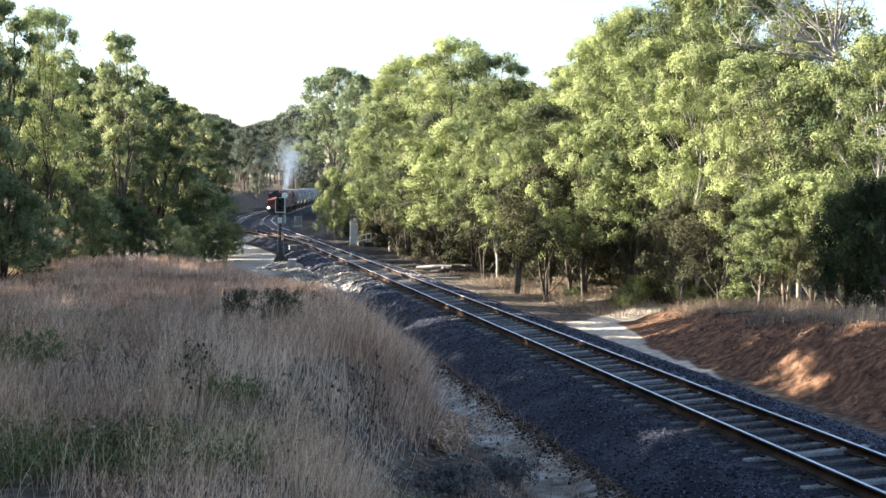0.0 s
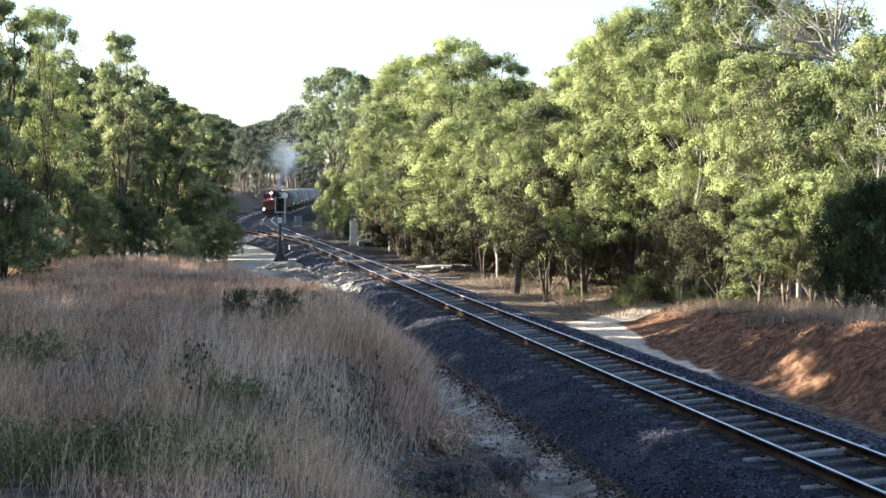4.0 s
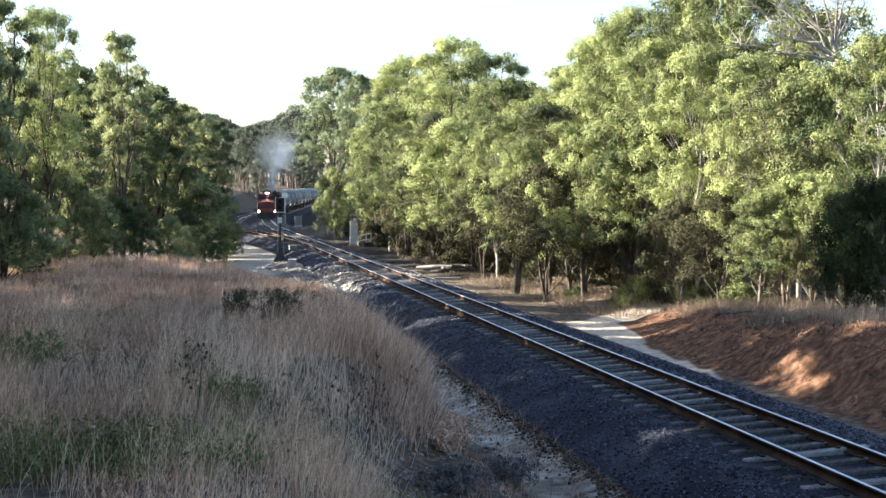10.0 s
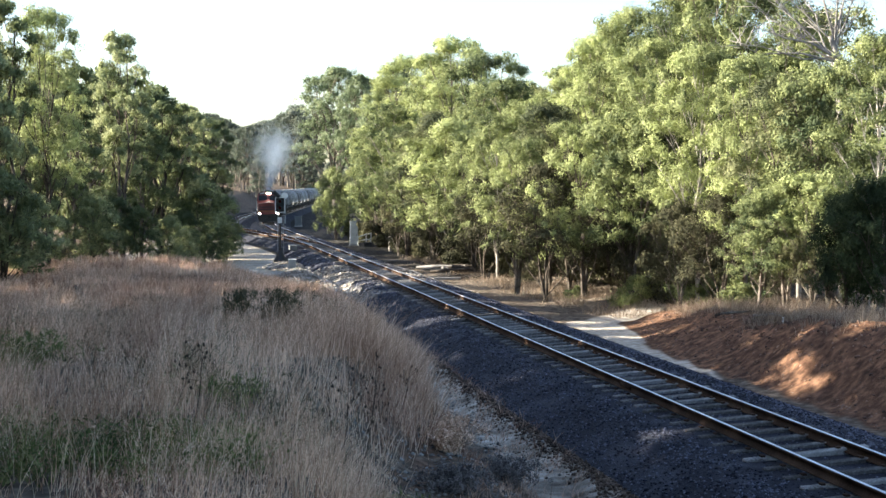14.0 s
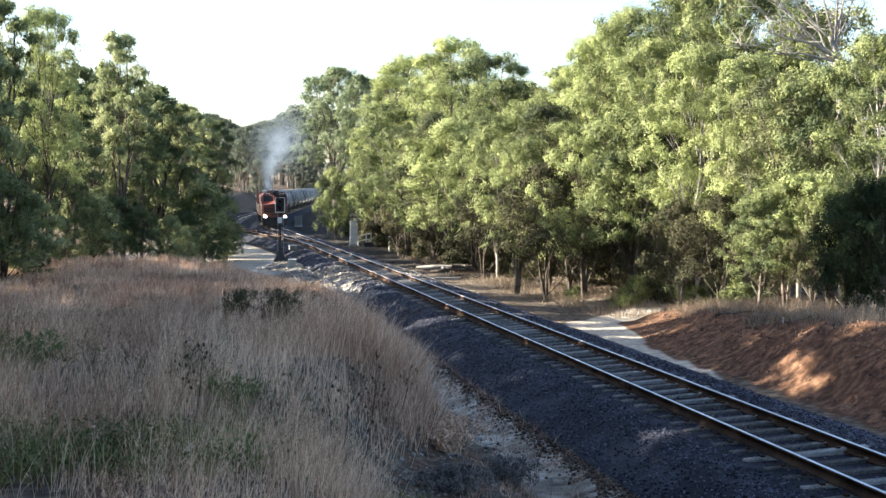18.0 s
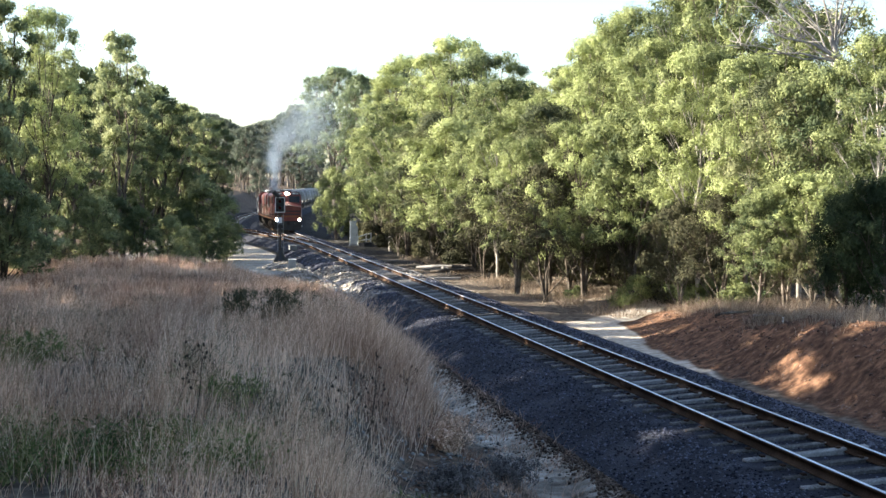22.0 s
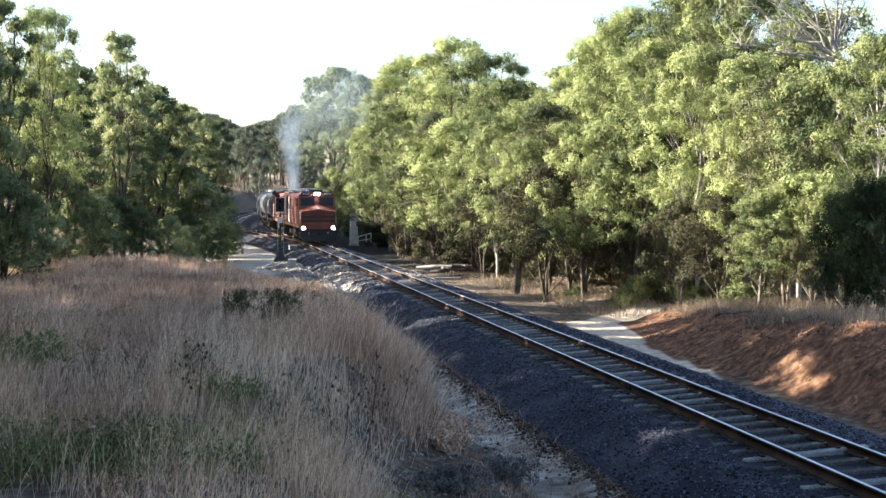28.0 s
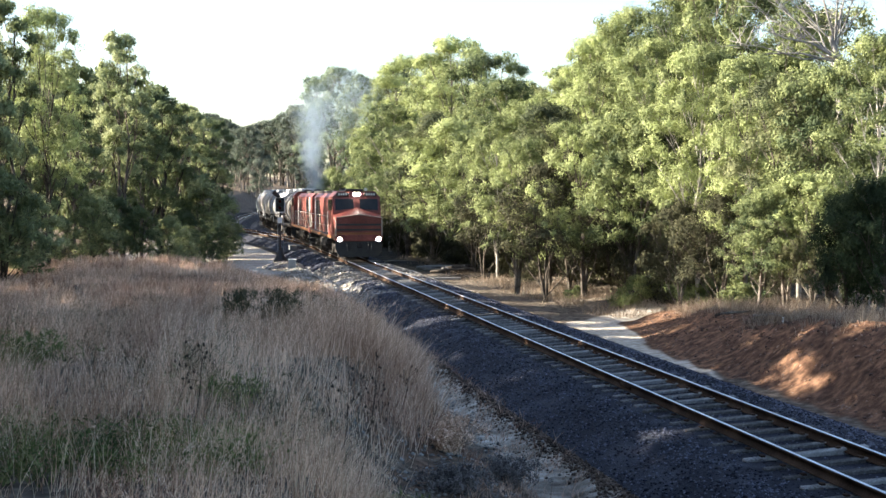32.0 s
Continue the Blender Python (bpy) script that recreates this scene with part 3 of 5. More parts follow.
def make_tree(name, label, seed, height, radius, tufts, per, leaf, leaf_mat, base=0.3, tuft_r=(0.7, 1.25), lean=0.5, trunk_r=0.15, stems=1, category="tree",
              group="", droop=0.7):
    rng = np.random.default_rng(seed)
    tree = thing(name, label, category, group)
    HEIGHTS[tree.name] = height
    wood = Geo()
    stem_paths = []
    for k in range(stems):
        off = rng.normal(size=2) * (lean + (0.7 if stems > 1 else 0))
        wob = rng.normal(size=(6, 2)) * 0.16
        path = []
        for i in range(6):
            u = i / 5
            path.append(Vector((off[0] * u + wob[i, 0] * min(1, u * 3), off[1] * u + wob[i, 1] * min(1, u * 3), -0.5 + (height * 0.88 + 0.5) * u)))
        r0 = trunk_r * (1 if k == 0 else 0.75)
        wood.tube(path, [r0 * 1.25, r0, r0 * 0.82, r0 * 0.6, r0 * 0.38, r0 * 0.12], 8)
        stem_paths.append(path)
    u = base + (1 - base) * rng.random(tufts) ** 0.85
    env = np.sqrt(np.clip(1 - ((u - (base + 0.42 * (1 - base))) / (0.62 * (1 - base) + 0.02)) ** 2, 0.03, 1)) * radius
    ang = rng.uniform(0, 6.283, tufts) + 0.6 * np.sin(np.arange(tufts))
    rad = env * rng.uniform(0.35, 1.0, tufts) ** 0.6
    pts = []
    for i in range(tufts):
        path = stem_paths[i % stems]
        t = min(u[i], 0.99) * 5
        j = min(int(t), 4)
        axis = path[j].lerp(path[j + 1], t - j)
        end = Vector((axis.x + rad[i] * math.cos(ang[i]), axis.y + rad[i] * math.sin(ang[i]), u[i] * height))
        pts.append(end)
        t0 = max(0.08, u[i] - 0.07 - 0.12 * rng.random()) * 5
        j = min(int(t0), 4)
        start = path[j].lerp(path[j + 1], t0 - j)
        mid = start.lerp(end, 0.55) + Vector((0, 0, 0.08 * (end - start).length))
        r1 = trunk_r * (0.30 * (1 - u[i]) + 0.10)
        wood.tube([start, mid, end], [r1, r1 * 0.6, r1 * 0.2], 5, False)
    part("trunk", wood, BARK, tree)
    radii = rng.uniform(*tuft_r, tufts) * (1.15 - 0.45 * u)
    v, f = leaf_cloud(rng, np.array(pts), radii, per, leaf, droop=droop)
    part("crown", fast_mesh("crown", v, f, leaf_mat), None, tree)
    return tree


def gum(name, label, seed, height, radius, lobes, clumps, per, leaf, leaf_mat, base=0.28, lobe_r=(0.42, 0.6), clump_r=(0.26, 0.46), trunk_r=0.11, stems=1, spread=0.5,
        flat=0.85, droop=0.9, category="tree", group="", lean=0.35, bark=None):
    """Eucalypt: stems fork into limbs, every limb carries a lobe of foliage, every lobe is a shell of small leaf clumps."""
    rng = np.random.default_rng(seed)
    tree = thing(name, label, category, group)
    HEIGHTS[tree.name] = height
    wood, paths = Geo(), []
    for k in range(stems):
        a = 6.283 * k / stems + rng.uniform(0, 1.5)
        off = np.array([math.cos(a), math.sin(a)]) * radius * spread * (0.5 if stems == 1 else 1.0) * rng.uniform(0.5, 1.0) * (lean / 0.35)
        wob = rng.normal(size=(8, 2)) * 0.012 * height
        path = [Vector((off[0] * (i / 7) ** 1.3 + wob[i, 0] * min(1, i / 3), off[1] * (i / 7) ** 1.3 + wob[i, 1] * min(1, i / 3), -0.5 + (height * 0.92 + 0.5) * i / 7)) for i in range(8)]
        r0 = trunk_r * (1 if k == 0 else rng.uniform(0.6, 0.9))
        wood.tube(path, [r0 * 1.35, r0, r0 * 0.9, r0 * 0.78, r0 * 0.62, r0 * 0.45, r0 * 0.28, r0 * 0.1], 8)
        paths.append(path)

    def along(path, u):
        t = min(max(u, 0.0), 0.999) * 7
        return path[int(t)].lerp(path[int(t) + 1], t - int(t))

    centres, radii = [], []
    for i in range(lobes):
        u = base + (1 - base) * ((i + 0.5) / lobes) ** 0.9
        w = (u - base) / (1 - base)
        env = radius * math.sqrt(max(0.03, 1 - ((w - 0.36) / 0.66) ** 2))
        path = paths[i % stems]
        axis = along(path, u)
        a = 2.4 * i + rng.uniform(-0.5, 0.5)
        lr = radius * rng.uniform(*lobe_r) * (1.05 - 0.33 * w)
        reach = max(0.0, env - lr * 0.75) * rng.uniform(0.6, 1.05)
        c = Vector((axis.x * 0.6 + reach * math.cos(a), axis.y * 0.6 + reach * math.sin(a), min(u * height, height - lr * flat * 0.9)))
        start = along(path, max(0.1, u - 0.12 - 0.35 * reach / height))
        mid = start.lerp(c, 0.5) + Vector((rng.normal() * 0.1, rng.normal() * 0.1, -0.06 * reach))
        r1 = trunk_r * (0.48 - 0.28 * w)
        wood.tube([start, mid, c], [r1, r1 * 0.75, r1 * 0.4], 6, False)
        for k in range(5):
            d = Vector(rng.normal(size=3)).normalized()
            d.z = abs(d.z) * 0.7
            tip = c + d * lr * 0.8
            wood.tube([mid.lerp(c, 0.3 + 0.14 * k), c.lerp(tip, 0.5) + Vector((0, 0, 0.05 * lr)), tip], [r1 * 0.36, r1 * 0.25, r1 * 0.1], 4, False)
        centres.append(c)
        radii.append(lr)
    part("trunk", wood, bark or BARK, tree)
    centres, radii = np.array(centres), np.array(radii)
    n = lobes * clumps
    d = rng.normal(size=(n, 3))
    d /= np.linalg.norm(d, axis=1, keepdims=True)
    d[:, 2] = np.where(d[:, 2] < -0.25, -d[:, 2] * 0.8, d[:, 2])
    cl = np.repeat(centres, clumps, 0) + d * np.array([1, 1, flat]) * np.repeat(radii, clumps)[:, None] * rng.uniform(0.62, 1.08, (n, 1))
    link = rng.random(n) < 0.12
    other = centres[np.clip(np.repeat(np.arange(lobes), clumps) + rng.integers(-2, 3, n), 0, lobes - 1)]
    cl[link] = (cl[link] + other[link]) / 2
    cr = rng.uniform(*clump_r, n)
    m = n * per
    out = np.repeat(d, per, 0)
    e = rng.normal(size=(m, 3))
    e /= np.linalg.norm(e, axis=1, keepdims=True)
    p = np.repeat(cl, per, 0) + e * np.repeat(cr, per)[:, None] * rng.random((m, 1)) ** 0.45 * np.array([1, 1, 0.85])
    p[:, 2] -= droop * 0.25 * np.repeat(cr, per) * rng.random(m) ** 2
    face = out * 0.75 + e * 0.7 + np.array([0, 0, 0.35]) + rng.normal(size=(m, 3)) * 0.42
    face /= np.linalg.norm(face, axis=1, keepdims=True)
    a = rng.normal(size=(m, 3)) + np.array([0, 0, -droop])
    a -= face * np.sum(a * face, 1, keepdims=True)
    a /= np.linalg.norm(a, axis=1, keepdims=True) + 1e-9
    b = np.cross(face, a)
    ln, wd = rng.uniform(0.35, 0.65, (m, 1)) * leaf[0], rng.uniform(0.35, 0.65, (m, 1)) * leaf[1]
    v = np.stack([p - a * ln, p + b * wd, p + a * ln - face * ln * 0.3, p - b * wd], 1).reshape(-1, 3)
    part("crown", fast_mesh("crown", v, np.arange(m * 4).reshape(-1, 4), leaf_mat), None, tree)
    return tree


SKYLINE_PX = [-200, 0, 50, 60, 82, 105, 120, 138, 160, 185, 222, 240, 255, 285, 325, 370, 400, 430, 450, 500, 520, 545, 575, 598, 640, 665, 690, 725, 760, 800, 817, 870, 895, 927, 975, 990, 1005, 1030, 1050, 1090, 1150, 1330, 1460, 1500, 1800]
SKYLINE_UP = [350, 345, 330, 325, 330, 305, 260, 225, 232, 262, 282, 265, 205, 190, 165, 145, 133, 118, 125, 138, 150, 175, 205, 218, 210, 180, 232, 248, 232, 250, 268, 245, 212, 200, 192, 205, 250, 285, 310, 340, 420, 520, 420, 310, 300]


def tallest(x, y):
    """Greatest height of a tree at a place under the skyline of the woods."""
    px = 784 + 2500 * x / max(y, 1)
    return 3.5 + float(np.interp(px, SKYLINE_PX, SKYLINE_UP)) / 2500 * y - float(ground_z(x, y))


def place_tree(proto, x, y, scale=1.0, turn=0.0, sink=0.0, wide=1.0, label="", top=0.0):
    """Stands a copy of a tree; top, if given, is its height in metres."""
    tall = HEIGHTS.get(proto.name, 0) * 1.03
    if top:
        scale = top / tall
    elif tall and y > 30 and abs(x) < 0.36 * y:
        scale = min(scale, max(tallest(x, y) / tall, 0.35))
    m = Matrix.Translation((x, y, float(ground_z(x, y)) - sink)) @ pose(0, 0, 0, 0, 0, turn) @ Matrix.Diagonal((scale * wide, scale * wide, scale, 1))
    ob = copy_thing(proto, m)
    if label:
        tagged(ob, label)
    return ob


def at_px(px, y):
    """Sideways place of something seen in the direction px at the distance y."""
    return (px - 784) / 2500 * y


def top_at(up, px, y):
    """Height of a tree whose top stands in the direction px, up above eye level, at the distance y."""
    return 3.5 + up / 2500 * y - float(ground_z(at_px(px, y), y))


G_RIGHT, G_LEFT, G_FAR = "sunlit gum trees beside the line", "shaded trees beyond the grass field", "distant bush trees"
GUM = "sunlit young eucalypt with dense yellow-green crown"
NEAR = [gum("gum_tree", GUM, 11 + i, h, r, n + 5, 24, 70, (0.118, 0.05), mat, b, lr, (0.2, 0.42), 0.10, st, group=G_RIGHT, bark=BARK_PALE if i == 0 else None)
        for i, (h, r, n, b, lr, st, mat) in enumerate([(11.5, 2.9, 17, 0.3, (0.34, 0.5), 1, LEAF), (10.0, 2.7, 16, 0.27, (0.36, 0.52), 2, LEAF_OLIVE), (13.0, 2.9, 19, 0.3, (0.32, 0.5), 1, LEAF),
                                                       (8.0, 2.5, 14, 0.27, (0.38, 0.52), 2, LEAF), (12.0, 2.5, 16, 0.33, (0.34, 0.5), 2, LEAF), (9.5, 3.0, 15, 0.24, (0.36, 0.5), 3, LEAF)])]
BACK = [gum("gum_tree", "sunlit eucalypt standing deeper in the wood", 24 + i, h, r, 20, 20, 44, (0.165, 0.072), LEAF_OLIVE if i == 1 else LEAF, 0.16, (0.36, 0.52), (0.26, 0.46), 0.1, 1, group=G_RIGHT)
        for i, (h, r) in enumerate([(12.5, 2.8), (11.0, 2.7), (13.5, 2.7)])]
UNDER = make_tree("understorey_bush", "leafy understorey bush with deep shade painted into its leaves", 78, 2.6, 1.5, 30, 190, (0.2, 0.08), LEAF_PAINTED_SHADE, 0.06, (0.45, 0.75), 0.2, 0.04, 3, "shrub")
LEFT = [gum("bush_tree", "shaded slender eucalypt with open dark green crown", 31 + i, h, r, n + 7, 18, 34, (0.19, 0.08), LEAF_DARK, b, (0.26, 0.42), (0.2, 0.38), 0.13, st, group=G_LEFT)
        for i, (h, r, n, b, st) in enumerate([(12.0, 2.2, 17, 0.34, 1), (9.5, 2.4, 16, 0.14, 2), (13.0, 2.3, 16, 0.42, 2)])]
FAR = [gum("distant_tree", "distant eucalypt with haze painted into its grey-green leaf", 51 + i, h, r, n, 16, 16, (0.42, 0.18), LEAF_FAR_HAZE, b, (0.3, 0.46), (0.4, 0.75), 0.2, st, group=G_FAR)
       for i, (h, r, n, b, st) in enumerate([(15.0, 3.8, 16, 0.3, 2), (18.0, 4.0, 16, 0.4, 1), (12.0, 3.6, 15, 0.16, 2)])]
BUSH = gum("shrub", "dense rounded dark green shrub", 71, 4.6, 2.0, 14, 22, 40, (0.15, 0.06), LEAF_DARK, 0.1, (0.4, 0.55), (0.2, 0.36), 0.06, 3, category="shrub")
BRIGHT = gum("bright_shrub", "broad sunlit shrub with pale yellow-green leaves", 72, 4.2, 2.1, 14, 26, 46, (0.13, 0.05), LEAF, 0.1, (0.38, 0.52), (0.2, 0.36), 0.06, 3, category="shrub")
DARK_TREE = gum("wattle_tree", "tree with shade painted into its dense olive-brown foliage", 74, 6.5, 2.7, 16, 22, 42, (0.15, 0.055), LEAF_PAINTED_SHADE, 0.28, (0.36, 0.52), (0.24, 0.42), 0.08, 3, group=G_RIGHT, bark=BARK)
LOW_BUSH = make_tree("low_shrub", "low pale green understorey shrub", 73, 1.9, 1.0, 26, 190, (0.15, 0.06), LEAF, 0.08, (0.3, 0.55), 0.2, 0.03, 3, "shrub")
TALL = gum("tall_gum", "tall eucalypt with haze painted into its broad domed crown", 75, 21.0, 5.6, 36, 24, 30, (0.3, 0.13), LEAF_TALL, 0.36, (0.26, 0.4), (0.35, 0.7), 0.26, 3, 0.45, group=G_FAR)
SHADE = make_tree("bush_tree", "tall eucalypt in full leaf at the wood's edge, added for shade", 76, 14.5, 3.0, 56, 100, (0.5, 0.22), LEAF_DARK, 0.12, (0.7, 1.2), 0.5, 0.15, 1, group=G_LEFT)
OAK = gum("sheoak", "low sheoak with shade painted into dense blackish-green foliage", 79, 4.6, 2.0, 14, 24, 46, (0.16, 0.05), LEAF_OAK_SHADED, 0.16, (0.36, 0.52), (0.24, 0.42), 0.09, 1)
PROTOS = [TALL, OAK, SHADE, UNDER, BRIGHT, DARK_TREE] + BACK + NEAR + LEFT + FAR + [BUSH, LOW_BUSH]

# front row along the right of the line: direction, distance, which, height of the top above eye level (0: by its own size)
for i, (px, y, k, up) in enumerate([(1535, 40, 0, 300), (1472, 42, 3, 245), (1395, 43.5, 1, 225), (1320, 46, 4, 262), (1235, 48.5, 0, 275), (1160, 52, 2, 290), (1120, 52, 3, 160),
                                    (1080, 60, 4, 245), (1035, 54, 5, 140), (975, 60, 1, 170), (915, 57, 5, 110), (940, 68, 3, 180), (880, 66, 0, 150), (840, 72, 5, 120),
                                    (800, 78, 3, 140), (765, 84, 1, 150), (722, 91, 5, 125), (690, 99, 0, 165), (672, 106, 3, 110), (672, 118, 5, 70),
                                    (680, 122, 2, 215), (735, 108, 4, 255), (775, 104, 0, 245), (817, 96, 2, 285), (866, 86, 4, 258), (905, 80, 0, 210), (1010, 70, 2, 235), (1055, 66, 2, 295)]):
    x = at_px(px, y)
    place_tree(NEAR[k], x, y, 1.0, 67 * i, 0.1, 1.2 if y > 75 else 0.94, top=top_at(up, px, y))
for i, (px, y, k, up) in enumerate(((1118, 64, 2, 345), (1195, 58, 0, 385), (1285, 53, 2, 470), (1360, 50.5, 4, 380), (1415, 49.5, 0, 335), (1250, 66, 4, 440))):
    place_tree(NEAR[k], at_px(px, y), y, 1.0, 41 * i, 0.1, 0.85, top=top_at(up, px, y))
# dark-leaved trees whose colour imitates shaded gaps between the gums
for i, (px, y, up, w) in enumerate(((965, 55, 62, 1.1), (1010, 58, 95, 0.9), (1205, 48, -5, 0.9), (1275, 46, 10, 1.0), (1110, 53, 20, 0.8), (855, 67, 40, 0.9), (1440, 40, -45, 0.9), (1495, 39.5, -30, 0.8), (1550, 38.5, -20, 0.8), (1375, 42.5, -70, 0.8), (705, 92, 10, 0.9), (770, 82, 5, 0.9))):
    place_tree(DARK_TREE, at_px(px, y), y, 1.0, 71 * i, 0.1, w, top=top_at(up, px, y))
# rows behind
rng = np.random.default_rng(77)
for i in range(46):
    y = 50 + 95 * (i / 45) ** 1.1
    x = float(main_x(y)) + 10.5 + rng.uniform(0, 9) + (2 if i % 3 == 0 else 0)
    if (x / y) < 0.42:
        place_tree(BACK[i % 3], x, y + rng.uniform(-2, 2), rng.uniform(0.8, 1.0) * ((0.72 if y < 66 and x < 15 else 1.05)), rng.uniform(0, 360), 0.1)
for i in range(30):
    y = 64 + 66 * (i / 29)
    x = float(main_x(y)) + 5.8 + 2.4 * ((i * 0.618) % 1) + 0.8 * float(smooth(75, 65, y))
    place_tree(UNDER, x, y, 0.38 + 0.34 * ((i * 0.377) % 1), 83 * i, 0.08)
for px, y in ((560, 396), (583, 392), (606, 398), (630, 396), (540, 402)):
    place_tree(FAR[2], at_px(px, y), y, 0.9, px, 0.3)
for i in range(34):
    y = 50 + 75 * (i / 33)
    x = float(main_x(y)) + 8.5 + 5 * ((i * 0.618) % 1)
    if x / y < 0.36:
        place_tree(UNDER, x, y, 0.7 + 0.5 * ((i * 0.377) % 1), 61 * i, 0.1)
# tall gums past the curve, behind the train
for i, (px, y, up, w) in enumerate(((594, 205, 232, 1.15), (640, 196, 218, 0.75), (712, 150, 245, 0.7), (668, 170, 180, 0.7))):
    place_tree(TALL, at_px(px, y), y, 1.0, 20 + 120 * i, 0.3, w, top=top_at(up, px, y))
for i, (px, y) in enumerate(((592, 228), (615, 222), (640, 215), (665, 190))):
    place_tree(BUSH, at_px(px, y), y, 1.35, 50 * i, 0.1)
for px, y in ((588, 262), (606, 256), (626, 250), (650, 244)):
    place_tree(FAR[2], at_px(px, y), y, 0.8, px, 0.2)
# left wood beyond the grass: the trees of the skyline, then those that fill it
for i, (px, y, k, up) in enumerate([(8, 58, 2, 360), (-50, 56, 1, 310), (218, 74, 2, 296), (285, 84, 1, 190), (318, 86, 0, 168), (40, 66, 1, 210), (130, 70, 0, 205), (170, 78, 1, 205),
                                    (250, 80, 0, 185), (92, 80, 0, 250), (355, 124, 1, 150), (385, 128, 0, 135), (330, 130, 2, 160)]):
    place_tree(LEFT[k], at_px(px, y), y, 1.0, 53 * i, 0.1, 1.0 if up < 250 else 0.8, top=top_at(up, px, y))
for i, (px, y, k, sc) in enumerate([(165, 92, 2, 0.8), (50, 90, 0, 0.9), (0, 84, 2, 0.9), (300, 128, 1, 0.9), (200, 130, 1, 0.9), (345, 140, 2, 0.85)]):
    place_tree(LEFT[k], at_px(px, y), y, sc, 53 * i, 0.1)
for px, y, sc in ((358, 84, 1.12), (388, 90, 0.85), (325, 80, 0.7), (332, 76, 0.5), (372, 79, 0.55), (402, 86, 0.5), (300, 74, 0.6), (52, 58, 0.75), (5, 54, 0.95), (245, 70, 0.62), (165, 66, 0.7), (205, 70, 0.72), (110, 64, 0.5)):
    place_tree(BUSH, at_px(px, y), y, sc, px * 3, 0.15)
# trees outside the view whose shade lies over the grass and the line
for i in range(32):
    y = -24 + i * 3.1
    # heights chosen to place the sun patches between the shade
    low = 0.93 if 28 < y < 32 else 1.3 if 32 < y < 39.5 else 0.92 if 39.5 < y < 48 else 0.72 if 54 < y < 70 else 1.13
    place_tree(SHADE, -0.335 * max(y, 0) - 6.5 - 2.5 * (i % 2), y, low * rng.uniform(0.9, 1.02), 40 * i, 0.1)
    if low > 1:
        place_tree(SHADE, -0.335 * max(y, 0) - 11.5 - 2.5 * (i % 2), y + 1.5, rng.uniform(0.9, 1.05), 71 * i, 0.1)
# low wide filler trees, unseen, added to keep sun off the ballast
for i, y in enumerate((26.5, 29.5, 32.5)):
    place_tree(SHADE, -0.335 * y - 4.6, y, 0.6, 33 * i, 0.1, 1.35)
for i, y in enumerate((75, 79, 83, 87, 91)):
    place_tree(SHADE, -0.335 * y - 4.5 - 3 * (i % 2), y, 0.7, 37 * i, 0.1)
for i, (px, y) in enumerate(((150, 95), (215, 99), (120, 103), (235, 106), (150, 110), (255, 113), (90, 115))):
    place_tree(SHADE, at_px(px, y), y, 0.85, 57 * i, 0.1)
for i in range(26):
    y = 125 + 4.3 * i
    place_tree(SHADE, float(main_x(y)) - 14.5 - 4 * (i % 2), y, 0.9, 63 * i, 0.1)
place_tree(NEAR[4], at_px(86, 62), 62, 1.0, 30, 0.1, 0.8, "slender eucalypt with sunlit yellow-green top", top_at(345, 86, 62))
place_tree(BRIGHT, at_px(594, 122), 122, 1.0, 30, 0.1, 0.62, "rounded bright green tree beside the line", top_at(48, 594, 122))
for i in range(7):
    y = 127 + i * 5
    place_tree(LEFT[i % 3], float(main_x(y)) - 19 - 4 * (i % 3), y, 0.95, 91 * i, 0.1)
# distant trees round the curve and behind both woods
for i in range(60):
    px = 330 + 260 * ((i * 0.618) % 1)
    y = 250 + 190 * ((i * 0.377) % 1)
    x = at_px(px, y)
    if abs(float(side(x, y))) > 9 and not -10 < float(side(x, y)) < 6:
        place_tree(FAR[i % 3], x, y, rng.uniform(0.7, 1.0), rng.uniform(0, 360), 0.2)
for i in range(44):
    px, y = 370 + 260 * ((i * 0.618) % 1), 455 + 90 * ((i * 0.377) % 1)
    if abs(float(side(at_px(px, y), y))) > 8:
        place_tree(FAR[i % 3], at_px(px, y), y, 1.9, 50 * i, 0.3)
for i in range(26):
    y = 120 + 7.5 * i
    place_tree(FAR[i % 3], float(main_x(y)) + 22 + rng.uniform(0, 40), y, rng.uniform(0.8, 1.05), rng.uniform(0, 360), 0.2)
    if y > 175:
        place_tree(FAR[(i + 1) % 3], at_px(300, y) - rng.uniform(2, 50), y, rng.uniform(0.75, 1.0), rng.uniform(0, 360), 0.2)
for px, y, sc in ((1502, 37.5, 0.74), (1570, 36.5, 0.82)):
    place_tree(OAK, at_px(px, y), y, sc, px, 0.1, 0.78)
for i, (px, y, up) in enumerate(((1345, 41.5, 8), (1392, 41, 28), (1440, 40.5, 45))):
    place_tree(NEAR[3], at_px(px, y), y, 1.0, 77 * i, 0.05, 1.15, top=top_at(up, px, y))
for i, (px, y, sc) in enumerate(((1240, 48.5, 0.6), (1310, 46, 0.55), (1190, 50, 0.55), (1330, 45, 0.4), (1015, 55, 0.3))):
    place_tree(LOW_BUSH, at_px(px, y), y, sc, 77 * i, 0.05)
for p in PROTOS:
    for o in (*p.children_recursive, p):
        bpy.data.objects.remove(o)


